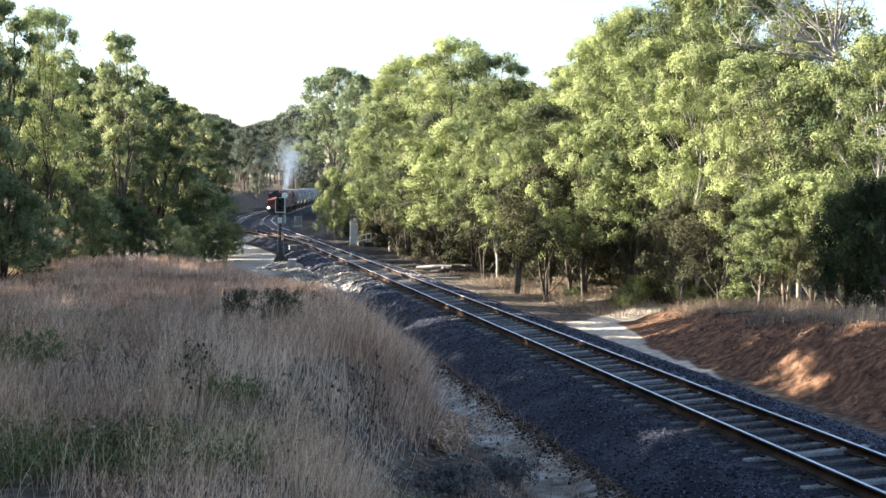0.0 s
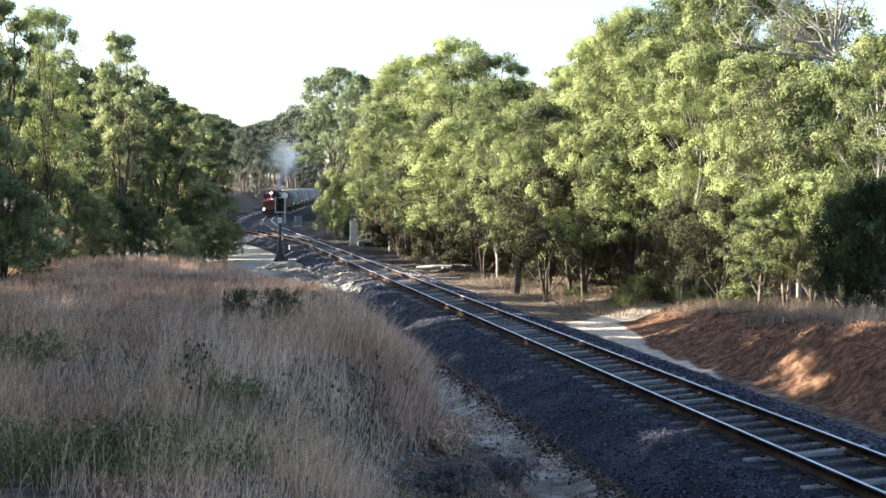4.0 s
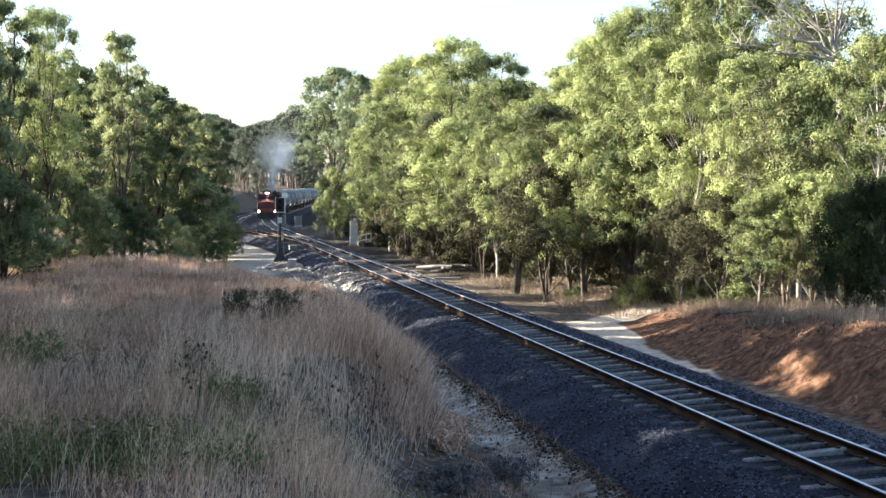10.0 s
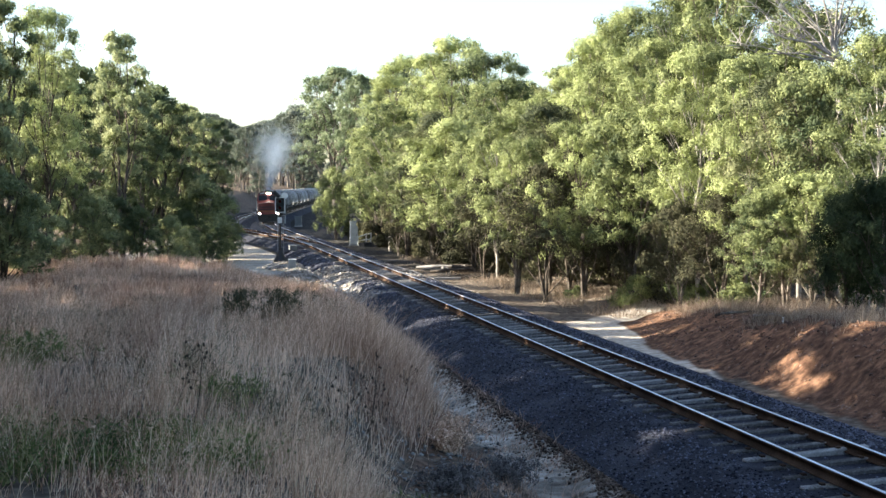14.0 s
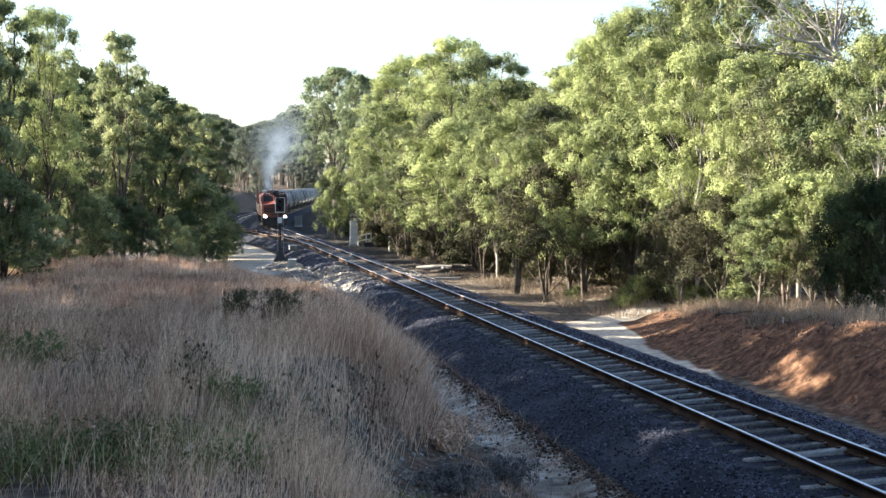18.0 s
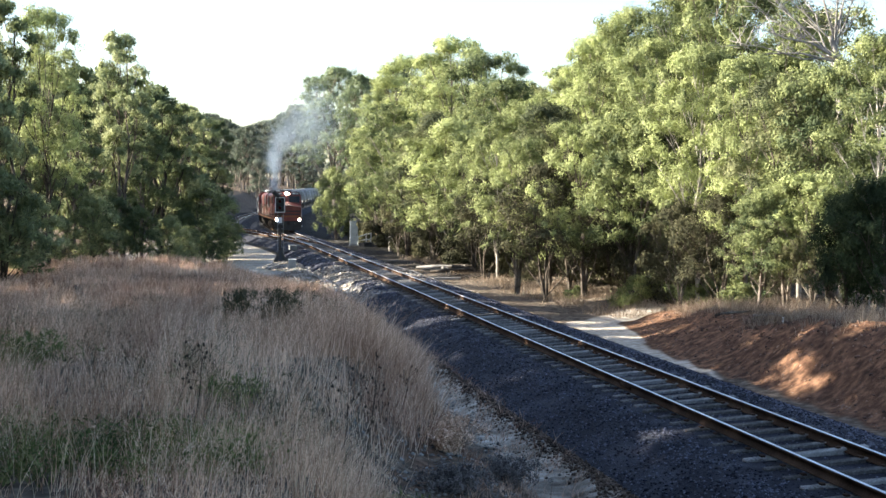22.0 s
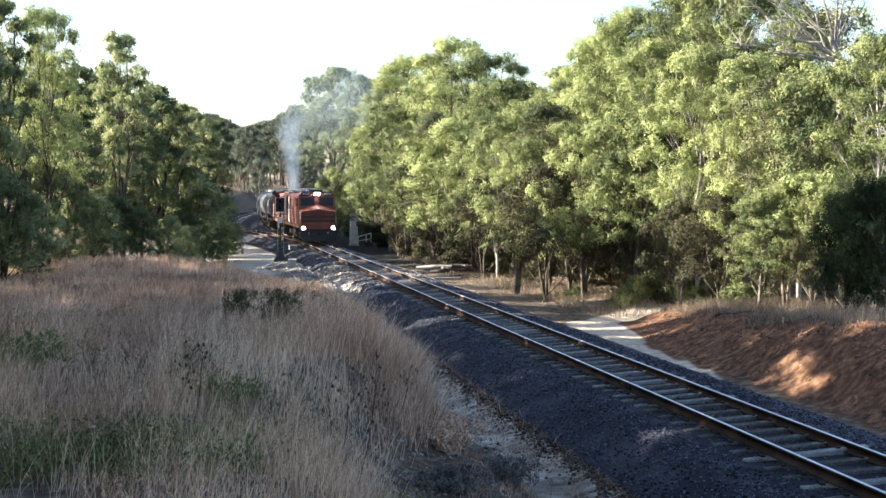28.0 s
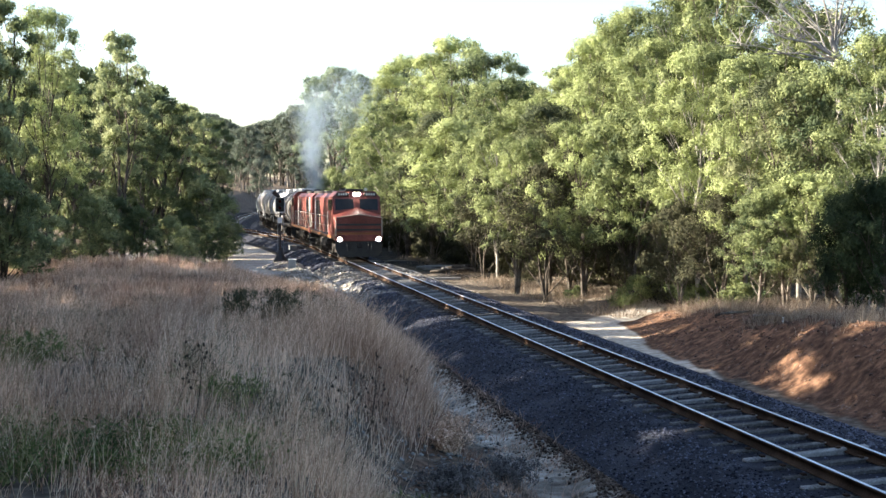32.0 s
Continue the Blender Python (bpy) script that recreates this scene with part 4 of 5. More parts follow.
# ---- grass ----
def blades(rng, roots, height, width, lean, segs=2):
    """Bent grass blades that rise from their roots."""
    n = len(roots)
    a = rng.uniform(0, 6.283, n)
    side_v = np.stack([np.cos(a), np.sin(a) * 0.4, 0 * a], 1)
    side_v /= np.linalg.norm(side_v, axis=1, keepdims=True)
    d = rng.normal(size=(n, 2)) * lean + np.array([0.16, -0.05])
    h = height[:, None]
    rows = []
    for k in range(segs + 1):
        u = k / segs
        c = roots + np.concatenate([d * h * u ** 1.7, h * (u - 0.18 * (np.hypot(d[:, :1], d[:, 1:]) * u) ** 2)], 1)
        w = width[:, None] * (1 - 0.85 * u)
        rows += [c - side_v * w, c + side_v * w]
    v = np.stack(rows, 1).reshape(-1, 3)
    m = 2 * (segs + 1)
    q = np.array([(2 * k, 2 * k + 1, 2 * k + 3, 2 * k + 2) for k in range(segs)])
    return v, (np.arange(n)[:, None, None] * m + q[None]).reshape(-1, 4)


def field_points(rng, n, y0, y1, s0, s1, power=1.6):
    y = y0 + (y1 - y0) * rng.random(n) ** power
    s = rng.uniform(s0, s1, n)
    x = main_x(y) + s / 0.984
    keep = np.abs(x) < 0.33 * y + 1.5
    return x[keep], y[keep]


def tuft_roots(rng, x, y, per, spread):
    x, y = np.repeat(x, per), np.repeat(y, per)
    x, y = x + rng.normal(size=len(x)) * spread, y + rng.normal(size=len(y)) * spread
    return np.stack([x, y, ground_z(x, y) - 0.03], 1)


def build_grass():
    rng = np.random.default_rng(9)
    x, y = field_points(rng, 13500, 5.5, 66, -24, -2.6, 1.5)
    keep = rng.random(len(x)) < 0.35 + 0.65 * smooth(-0.4, 0.4, rough(x, y, 1.5)) * smooth(-2.4, -3.2, side(x, y))
    keep &= (y < 43) | (ground_z(x, y) > -0.15)
    keep &= -side(x, y) > 2.75 + 1.1 * smooth(36, 28, y) + 2.4 * smooth(27, 17, y)
    x, y = x[keep], y[keep]
    r = tuft_roots(rng, x, y, 19, 0.13)
    dist = r[:, 1]
    s = side(r[:, 0], r[:, 1])
    h = rng.uniform(0.3, 0.9, len(r)) * (0.6 + 0.4 * smooth(-2.8, -4.6, s)) * (0.85 + 0.5 * rough(r[:, 0], r[:, 1], 1.4)) * (0.55 + 0.45 * smooth(10.5, 16, dist)) * (1 - 0.42 * smooth(28, 44, dist))
    w = rng.uniform(0.0018, 0.0034, len(r)) * (0.6 + dist / 16)
    red = rough(r[:, 0] + 40, r[:, 1], 1.9) + rng.normal(size=len(r)) * 0.12 > 0.36
    for name, label, mat, pick in (("dry_grass", "tall dry straw-coloured grass on the bank", STRAW, ~red),
                                   ("russet_grass", "russet seeding grass among dry straw", RUSSET, red)):
        v, f = blades(rng, r[pick], h[pick] * (1.12 if mat is RUSSET else 1.0), w[pick], 0.3)
        tagged(new(name, fast_mesh(name, v, f, mat)), label, "grass", kind="stuff")
    # feathery seed heads
    pick = rng.choice(len(r), 5200, replace=False)
    tip = r[pick] + np.stack([rng.normal(size=5200) * 0.1 + 0.06, rng.normal(size=5200) * 0.08, h[pick] * 0.93], 1)
    c = np.concatenate([tip + np.array([0.012, 0, -0.028]) * k for k in range(4)])
    v, f = leaf_cloud(rng, c, np.repeat(0.012 + 0.0006 * tip[:, 1], 4), 3, (0.055, 0.007), 1.6, -1.4, 0.1)
    tagged(new("seed_heads", fast_mesh("seed_heads", v, f, STRAW)), "pale feathery seed heads of dry grass", "grass", kind="stuff")
    # green weeds
    x, y = field_points(rng, 4600, 11.2, 19, -18, -7.6, 1.0)
    keep = smooth(-0.1, 0.4, rough(x + 3, y, 1.6) + 0.72 * smooth(-0.10, -0.2, x / y) * (1 - smooth(11.0, 17.0, y)) - 0.36) > rng.random(len(x))
    x, y = x[keep], y[keep]
    r = tuft_roots(rng, x, y, 2, 0.1)
    v, f = blades(rng, r, rng.uniform(0.2, 0.5, len(r)), rng.uniform(0.003, 0.007, len(r)), 0.5)
    c = np.stack([x, y, ground_z(x, y) + rng.uniform(0.03, 0.24, len(x))], 1)
    v2, f2 = leaf_cloud(rng, c, rng.uniform(0.07, 0.17, len(x)), 24, (0.06, 0.024), 1.0, -0.4)
    v, f = np.concatenate([v, v2]), np.concatenate([f, f2 + len(v)])
    tagged(new("green_weeds", fast_mesh("green_weeds", v, f, GREEN)), "patches of low green weeds among dry grass", "weeds", kind="stuff")
    # dark wiry weeds scattered through the field
    x, y = field_points(rng, 5200, 13.0, 34, -18, -5.0, 1.0)
    keep = (rough(x + 17, y - 5, 1.3) + rng.normal(size=len(x)) * 0.13 > 0.47) & (x / y < -0.07)
    x, y = x[keep], y[keep]
    r = tuft_roots(rng, x, y, 5, 0.12)
    v, f = blades(rng, r, rng.uniform(0.3, 0.75, len(r)), rng.uniform(0.003, 0.006, len(r)), 0.4)
    c = np.stack([x, y, ground_z(x, y) + rng.uniform(0.2, 0.6, len(x))], 1)
    v2, f2 = leaf_cloud(rng, c, rng.uniform(0.08, 0.2, len(x)), 22, (0.05, 0.012), 1.2, -0.6)
    v, f = np.concatenate([v, v2]), np.concatenate([f, f2 + len(v)])
    tagged(new("wiry_weeds", fast_mesh("wiry_weeds", v, f, SCRUB)), "dark wiry weeds scattered through dry grass", "weeds", kind="stuff")
    # dry grass and litter on the right side and under the trees
    y = 30 + 60 * rng.random(2600) ** 1.2
    s = rng.uniform(4.5, 13, 2600)
    x = main_x(y) + s
    keep = (np.abs(x) < 0.35 * y) & ((y > 47) | ((s > 6.2) & (rng.random(2600) < 0.3))) & (rough(x, y, 1.7) > -0.1)
    r = tuft_roots(rng, x[keep], y[keep], 22, 0.3)
    v, f = blades(rng, r, rng.uniform(0.12, 0.38, len(r)) * (0.65 + 0.35 * smooth(44, 50, r[:, 1])), rng.uniform(0.005, 0.011, len(r)), 0.5)
    tagged(new("verge_grass", fast_mesh("verge_grass", v, f, BANKGRASS)), "sparse dry grass under the gum trees", "grass", kind="stuff")
    # grey dry grass along the top of the earth bank
    y = rng.uniform(27, 49, 900)
    path, half = path_side(y)
    s = path + half + 1.7 + 4.5 * rng.random(900)
    x = main_x(y) + s
    keep = (np.abs(x) < 0.34 * y) & (rough(x, y, 1.1) > -0.25)
    r = tuft_roots(rng, x[keep], y[keep], 26, 0.16)
    v, f = blades(rng, r, rng.uniform(0.15, 0.5, len(r)), rng.uniform(0.003, 0.007, len(r)), 0.5)
    tagged(new("bank_grass", fast_mesh("bank_grass", v, f, BANKGRASS)), "withered grey-brown grass along the earth bank", "grass", kind="stuff")
    # short tufts along the foot of the bank
    y = rng.uniform(16, 60, 420)
    s = -rng.uniform(2.35, 4.2, 420) - 1.2 * smooth(24, 17, y)
    x = main_x(y) + s / 0.984
    r = tuft_roots(rng, x, y, 14, 0.1)
    v, f = blades(rng, r, rng.uniform(0.06, 0.28, len(r)), rng.uniform(0.003, 0.007, len(r)), 0.6)
    tagged(new("foot_grass", fast_mesh("foot_grass", v, f, RUSSET)), "short withered grass at the foot of the bank", "grass", kind="stuff")


build_grass()


# ---- lineside things ----
def on_ground(px, y, sink=0.0):
    x = at_px(px, y)
    return Vector((x, y, float(ground_z(x, y)) - sink))


def build_signal():
    q = on_ground(496, 83)
    sig = thing("railway_signal", "colour-light signal on a dark post with white-edged backboard", "signal", at=Matrix.Translation(q))
    h = 3.22 - q.z
    part("base", Geo().tube([(0, 0, -0.1), (0, 0, 0.12), (0, 0, 0.35), (0, 0, 0.75)], [0.42, 0.40, 0.26, 0.09], 12), BLACK, sig)
    part("post", Geo().tube([(0, 0, 0.6), (0, 0, h - 0.9)], 0.065, 10), GRIME, sig)
    head = part("signal_head", Geo().box((0, 0, h - 0.45), (0.50, 0.05, 0.80), 0.02), BLACK, sig)
    rim = Geo()
    for x in (-0.27, 0.27):
        rim.box((x, -0.01, h - 0.45), (0.045, 0.06, 0.86), 0.01)
    for z in (h - 0.875, h - 0.025):
        rim.box((0, -0.012, z), (0.585, 0.055, 0.045), 0.01)
    part("backboard_rim", rim, WHITE, sig, "white reflective edge")
    for z in (h - 0.25, h - 0.62):
        part("lens", Geo().tube([(0, -0.03, z), (0, -0.06, z)], 0.10, 14), RED_GLASS, head)
        part("visor", Geo().tube([(0, -0.03, z), (0, -0.24, z - 0.015)], [0.125, 0.125], 14, False), BLACK, head)
    hood = Geo().tube([(-0.05, -0.05, h + 0.02), (-0.38, -0.2, h + 0.34)], [0.11, 0.14], 12)
    part("upper_lamp", hood, BLACK, sig, "black hooded lamp tilted beside the post")
    part("number_board", Geo().box((0.0, -0.1, h - 1.35), (0.26, 0.03, 0.34), 0.01), WHITE, sig, "small white plate")
    part("cross_arm", Geo().box((-0.12, 0, h - 1.0), (0.95, 0.06, 0.05), 0.01), GRIME, sig)
    lad = Geo()
    for x in (-0.17, 0.17):
        lad.tube([(x, 0.18, 0.2), (x, 0.14, h - 0.9)], 0.016, 5)
    for i in range(9):
        lad.tube([(-0.17, 0.17, 0.35 + i * 0.27), (0.17, 0.17, 0.35 + i * 0.27)], 0.011, 5)
    part("ladder", lad, GALV, sig)


def build_far_signal():
    q = on_ground(504.5, 178)
    sig = thing("round_signal", "distant signal with a round white disc on a grey post", "signal", at=Matrix.Translation(q))
    h = 3.1 - q.z
    part("post", Geo().tube([(0, 0, -0.2), (0, 0, h + 0.3)], 0.08, 8), GREY, sig)
    part("disc", Geo().tube([(0, -0.09, h), (0, -0.13, h)], 0.40, 20), WHITE, sig, "white round disc")
    part("base", Geo().box((0, 0, 0.1), (0.6, 0.6, 0.4), 0.04), CLAYPIPE, sig)
    q = on_ground(528, 170)
    box = thing("relay_box", "grey metal relay box on a low plinth", "cabinet", at=Matrix.Translation(q))
    part("case", Geo().box((0, 0, 0.65), (0.78, 0.6, 1.1), 0.03), RELAY, box)
    part("cap", Geo().box((0, 0, 1.24), (0.88, 0.7, 0.10), 0.03), RELAY, box)
    part("plinth", Geo().box((0, 0, 0.0), (0.9, 0.75, 0.3), 0.02), CLAYPIPE, box)


def build_cabinet():
    q = on_ground(626, 110)
    cab = thing("equipment_cabinet", "tall white trackside equipment cabinet on a plinth", "cabinet", at=Matrix.Translation(q) @ pose(0, 0, 0, 0, 0, 8))
    part("plinth", Geo().box((0, 0, 0.0), (0.66, 0.6, 0.3), 0.02), CLAYPIPE, cab)
    part("case", Geo().box((0, 0, 0.82), (0.60, 0.52, 1.36), 0.02), CABINET, cab)
    upper = part("upper_case", Geo().box((-0.05, 0, 1.69), (0.46, 0.46, 0.38), 0.02), CABINET, cab)
    part("cap", Geo().box((-0.05, 0, 1.90), (0.54, 0.54, 0.05), 0.015), GALV, upper)
    door = part("door", Geo().box((0, -0.268, 0.82), (0.52, 0.02, 1.24), 0.006), CABINET, cab)
    part("handle", Geo().box((0.19, -0.29, 0.85), (0.03, 0.03, 0.16), 0.008), GRIME, door)
    for z in (0.35, 1.3):
        part("hinge", Geo().tube([(-0.262, -0.28, z - 0.05), (-0.262, -0.28, z + 0.05)], 0.014, 6), GALV, door)
    q = on_ground(648, 109)
    rail = thing("handrail", "white tubular handrail beside the cabinet steps", "railing", at=Matrix.Translation(q))
    for x in (-0.62, 0.0, 0.38):
        part("post", Geo().tube([(x, 0, -0.2), (x, 0, 0.72 + 0.27 * (x + 0.62))], 0.038, 8), WHITE, rail)
    part("top_rail", Geo().tube([(-0.66, 0, 0.72), (0.0, 0, 0.89), (0.42, 0, 1.0)], 0.038, 8), WHITE, rail)
    part("mid_rail", Geo().tube([(-0.62, 0, 0.40), (0.0, 0, 0.5), (0.38, 0, 0.56)], 0.028, 8), WHITE, rail)
    pit = thing("pit_cover", "black battery box set low in the ground", "box", at=Matrix.Translation(on_ground(652, 108)))
    part("case", Geo().box((0, 0, 0.12), (0.62, 0.5, 0.34), 0.04), BLACK, pit)
    part("lid", Geo().box((0, 0, 0.31), (0.68, 0.56, 0.05), 0.02), BLACK, pit)
    q = on_ground(517, 69)
    j = thing("junction_box", "pale blue-grey junction box on two legs", "junction box", at=Matrix.Translation(q))
    part("case", Geo().box((0, 0, 0.62), (0.36, 0.24, 0.42), 0.02), GALV, j)
    part("lid", Geo().box((0, -0.01, 0.85), (0.40, 0.28, 0.04), 0.012), WHITE, j)
    for x in (-0.13, 0.13):
        part("leg", Geo().box((x, 0, 0.15), (0.05, 0.05, 0.7), 0.006), GALV, j)


def build_debris():
    rng = random.Random(21)
    for i in range(13):
        q = on_ground(rng.uniform(770, 835), rng.uniform(68, 76))
        a, ln, r = rng.uniform(-40, 60), rng.uniform(1.2, 3.0), rng.uniform(0.05, 0.13)
        g = Geo().tube([(-ln / 2, 0, 0), (-ln * 0.1, rng.uniform(-0.1, 0.1), 0.03), (ln / 2, 0, 0)], [r, r * 0.95, r * 0.6], 7)
        log = part("fallen_log", g, DEADWOOD if i % 4 == 0 else BARK, None)
        log.matrix_basis = Matrix.Translation(q + Vector((0, 0, r * 0.8 + 0.12 * (i % 3)))) @ pose(0, 0, 0, 0, rng.uniform(-9, 9), a)
        tagged(log, "weathered fallen log in a heap of timber", "log", "heap of fallen timber")
    plank = part("old_sleeper", Geo().box((0, 0, 0), (2.0, 0.2, 0.12), 0.012), SLEEPER, None)
    plank.matrix_basis = Matrix.Translation(on_ground(778, 66) + Vector((0, 0, 0.10))) @ pose(0, 0, 0, 0, 0, 8)
    tagged(plank, "grey discarded timber sleeper lying by the line", "sleeper")
    for i, (px, y, ln, a) in enumerate(((1330, 36.5, 1.6, 6), (1365, 35.5, 0.9, -30), (1290, 37, 0.8, 20), (705, 84, 1.8, 12))):
        g = Geo().tube([(-ln / 2, 0, 0), (0, 0.06, 0.05), (ln / 2, 0, 0)], [0.035, 0.03, 0.012], 6)
        st = part("fallen_branch", g, DEADWOOD if i % 2 else BARK, None)
        st.matrix_basis = Matrix.Translation(on_ground(px, y) + Vector((0, 0, 0.04))) @ pose(0, 0, 0, 0, 0, a)
        tagged(st, "thin dead branch lying on bare earth", "branch")


def build_marker():
    m = thing("marker_post", "short white marker post on the earth bank", "marker post", at=Matrix.Translation(on_ground(1386, 34, 0.02)) @ pose(0, 0, 0, 0, 7, 0))
    part("post", Geo().tube([(0, 0, -0.1), (0, 0, 0.16)], [0.03, 0.026], 8), WHITE, m)
    part("cap", Geo().tube([(0, 0, 0.155), (0, 0, 0.18)], [0.034, 0.02], 8), WHITE, m)


build_marker()


def build_dead_tree():
    rng = random.Random(4)
    tree = thing("dead_tree", "bleached dead gum with bare twisting branches", "tree", at=Matrix.Translation(on_ground(1492, 47, 0.2)))
    g = Geo()
    g.tube([(0, 0, -0.3), (0.15, 0, 3), (-0.05, 0.1, 6), (-0.2, 0, 8.4), (-0.5, 0, 9.2)], [0.24, 0.2, 0.17, 0.13, 0.09], 8)
    limbs = []
    for i in range(16):
        a = math.radians(62 + 118 * (i + rng.random()) / 16)
        ln = rng.uniform(1.9, 3.4)
        p0 = Vector((-0.35, rng.uniform(-0.1, 0.1), 8.1 + 1.0 * rng.random()))
        d = Vector((math.cos(a), rng.uniform(-0.35, 0.35), math.sin(a)))
        p1 = p0 + d * ln * 0.4 + Vector((rng.uniform(-0.5, 0.3), 0, rng.uniform(-0.3, 0.3)))
        p2 = p1 + d * ln * 0.35 + Vector((rng.uniform(-0.5, 0.5), 0, rng.uniform(-0.35, 0.4)))
        p3 = p2 + d * ln * 0.3 + Vector((rng.uniform(-0.3, 0.3), 0, rng.uniform(-0.2, 0.3)))
        w = rng.uniform(0.025, 0.05)
        limb = Geo().tube([p0, p1, p2, p3], [w, w * 0.75, w * 0.5, w * 0.15], 6, False)
        for k in range(11):
            b0 = p1.lerp(p2, rng.random()) if k % 2 else p2.lerp(p3, rng.random())
            b1 = b0 + Vector((rng.uniform(-0.8, 0.6), rng.uniform(-0.3, 0.3), rng.uniform(-0.1, 0.7)))
            b2 = b1 + Vector((rng.uniform(-0.4, 0.4), rng.uniform(-0.2, 0.2), rng.uniform(-0.1, 0.4)))
            limb.tube([b0, b1, b2], [w * 0.4, w * 0.26, w * 0.1], 5, False)
        limbs.append(limb)
    part("trunk", g, DEADWOOD, tree)
    for q in limbs:
        part("limb", q, DEADWOOD, tree)


build_signal()
build_far_signal()
build_cabinet()
build_debris()
build_dead_tree()


def rubble_places(rng, n):
    y = 13 + 24 * rng.random(n) ** 1.5
    foot = 3.4 + 2.4 * smooth(27, 17, y)
    s = -rng.uniform(2.3, foot + 1.2)
    keep = (rough(main_x(y) + s, y, 0.7) > -0.2) & ((-s > 3.9 - 0.8 * smooth(20, 26, y)) | (rng.random(n) < 0.12))
    y, s = y[keep], s[keep]
    x = main_x(y) + s / 0.984
    return np.stack([x, y, ground_z(x, y) + rng.uniform(-0.02, 0.02, len(y))], 1)


def heap_places(rng, n):
    k = rng.integers(0, 4, n)
    cy, cs, r, h = (np.array(q)[k] for q in ((61.0, 68.0, 77.0, 57.0), (-2.6, -3.4, -3.3, -2.4), (1.5, 1.7, 1.8, 1.0), (0.35, 0.5, 0.35, 0.2)))
    a, d = rng.uniform(0, 6.283, n), np.sqrt(rng.random(n))
    y = cy + np.sin(a) * d * r * 1.9
    x = main_x(y) + cs / 0.984 + np.cos(a) * d * r * 0.7
    bed = np.interp(side(x, y), [-3.0, -2.45, -1.55, -1.1], [-1.05, -0.84, -0.24, -0.19])
    return np.stack([x, y, np.maximum(ground_z(x, y), bed) + h * (1 - d ** 1.5) * 0.9 + 0.02], 1)


def bank_places(rng, n):
    y = rng.uniform(20, 44, n)
    path, half = path_side(y)
    s = path + half + 4.5 * rng.random(n)
    x = main_x(y) + s / 0.984
    return np.stack([x, y, ground_z(x, y)], 1)


def litter_places(rng, n):
    y = 14 + 22 * rng.random(n) ** 1.4
    s = -2.45 - 0.5 * np.abs(rng.normal(size=n)) * (0.6 + 0.5 * rough(y, 0 * y, 1.5))
    x = main_x(y) + s / 0.984
    bed = np.interp(s, [-3.0, -2.45, -1.55], [-1.05, -0.84, -0.32])
    return np.stack([x, y, np.maximum(ground_z(x, y), bed) + rng.uniform(-0.005, 0.015, n)], 1)


stones("leaf_litter", "brown leaf litter and bark at the ballast's edge", 5200, litter_places, (0.012, 0.04), LITTER, 17)
stones("rubble", "broken pale grey rubble at the foot of the bank", 5600, rubble_places, (0.015, 0.055), ROCK, 12)
stones("gravel_heaps", "low heaps of pale gravel beside the rails", 9000, heap_places, (0.04, 0.08), PALE, 14)
CLOD = material("red_clod", [(0.05, 0.03, 0.022), (0.11, 0.065, 0.045), (0.2, 0.13, 0.095)], 0.95, scale=1, fine=15, per_island=0.5)
stones("earth_clods", "red-brown clods and pebbles on the earth bank", 3800, bank_places, (0.018, 0.055), CLOD, 15)


# ---- weeds and stalks in the field ----
def build_field_details():
    rng = np.random.default_rng(33)
    n = 240
    y = 10.0 + 5.5 * rng.random(n) ** 1.6
    x = rng.uniform(-0.32, 0.04, n) * y
    r = np.stack([x, y, ground_z(x, y)], 1)
    v, f = blades(rng, r, rng.uniform(0.45, 0.8, n), rng.uniform(0.002, 0.0032, n), 0.36, 4)
    pale = material("pale_stalk", [(0.55, 0.41, 0.27), (0.82, 0.68, 0.50)], 0.7, bump=0, per_island=0.4, translucent=0.2)
    tagged(new("grass_stalks", fast_mesh("grass_stalks", v, f, pale)), "long pale bent grass stalks near the viewer", "grass", kind="stuff")
    # weed stems with dark seed heads
    for i, (px, yy, h) in enumerate(((600, 15.5, 1.2), (625, 14.6, 1.35), (585, 16.5, 1.0), (655, 21, 1.15), (700, 22, 1.0), (672, 20, 1.05), (335, 14, 0.9), (300, 15, 0.8))):
        q = on_ground(px, yy, 0.03)
        w = thing("seed_weed", "dry weed stem with dark round seed heads", "weed", "dark-headed weeds in the grass", at=Matrix.Translation(q))
        stem = Geo()
        top = Vector((0.18 * math.sin(i * 2.1) + 0.1, 0.1 * math.cos(i), h))
        stem.tube([(0, 0, 0), top * 0.5 + Vector((0.03, 0, 0)), top], [0.006, 0.005, 0.003], 5)
        ends = []
        for k in range(7):
            b0 = top * (0.55 + 0.06 * k)
            b1 = b0 + Vector((rng.uniform(-0.16, 0.16), rng.uniform(-0.12, 0.12), rng.uniform(0.03, 0.13)))
            stem.tube([b0, b1], [0.003, 0.002], 4)
            ends.append(b1)
        part("stem", stem, SEEDHEAD, w)
        for b in ends:
            part("seed_head", Geo().tube([b - Vector((0, 0, 0.02)), b, b + Vector((0, 0, 0.022))], [0.005, 0.015, 0.003], 6), SEEDHEAD, w)


def low_shrub(name, label, px, y, h, r, mat, seed, leaf=(0.12, 0.014), tufts=26, per=170):
    ob = make_tree(name, label, seed, h, r, tufts, per, leaf, mat, 0.04, (0.28 * r + 0.06, 0.42 * r + 0.1), 0.08, 0.012, 4, "shrub", "", -1.1)
    ob.matrix_basis = Matrix.Translation(on_ground(px, y, 0.03))


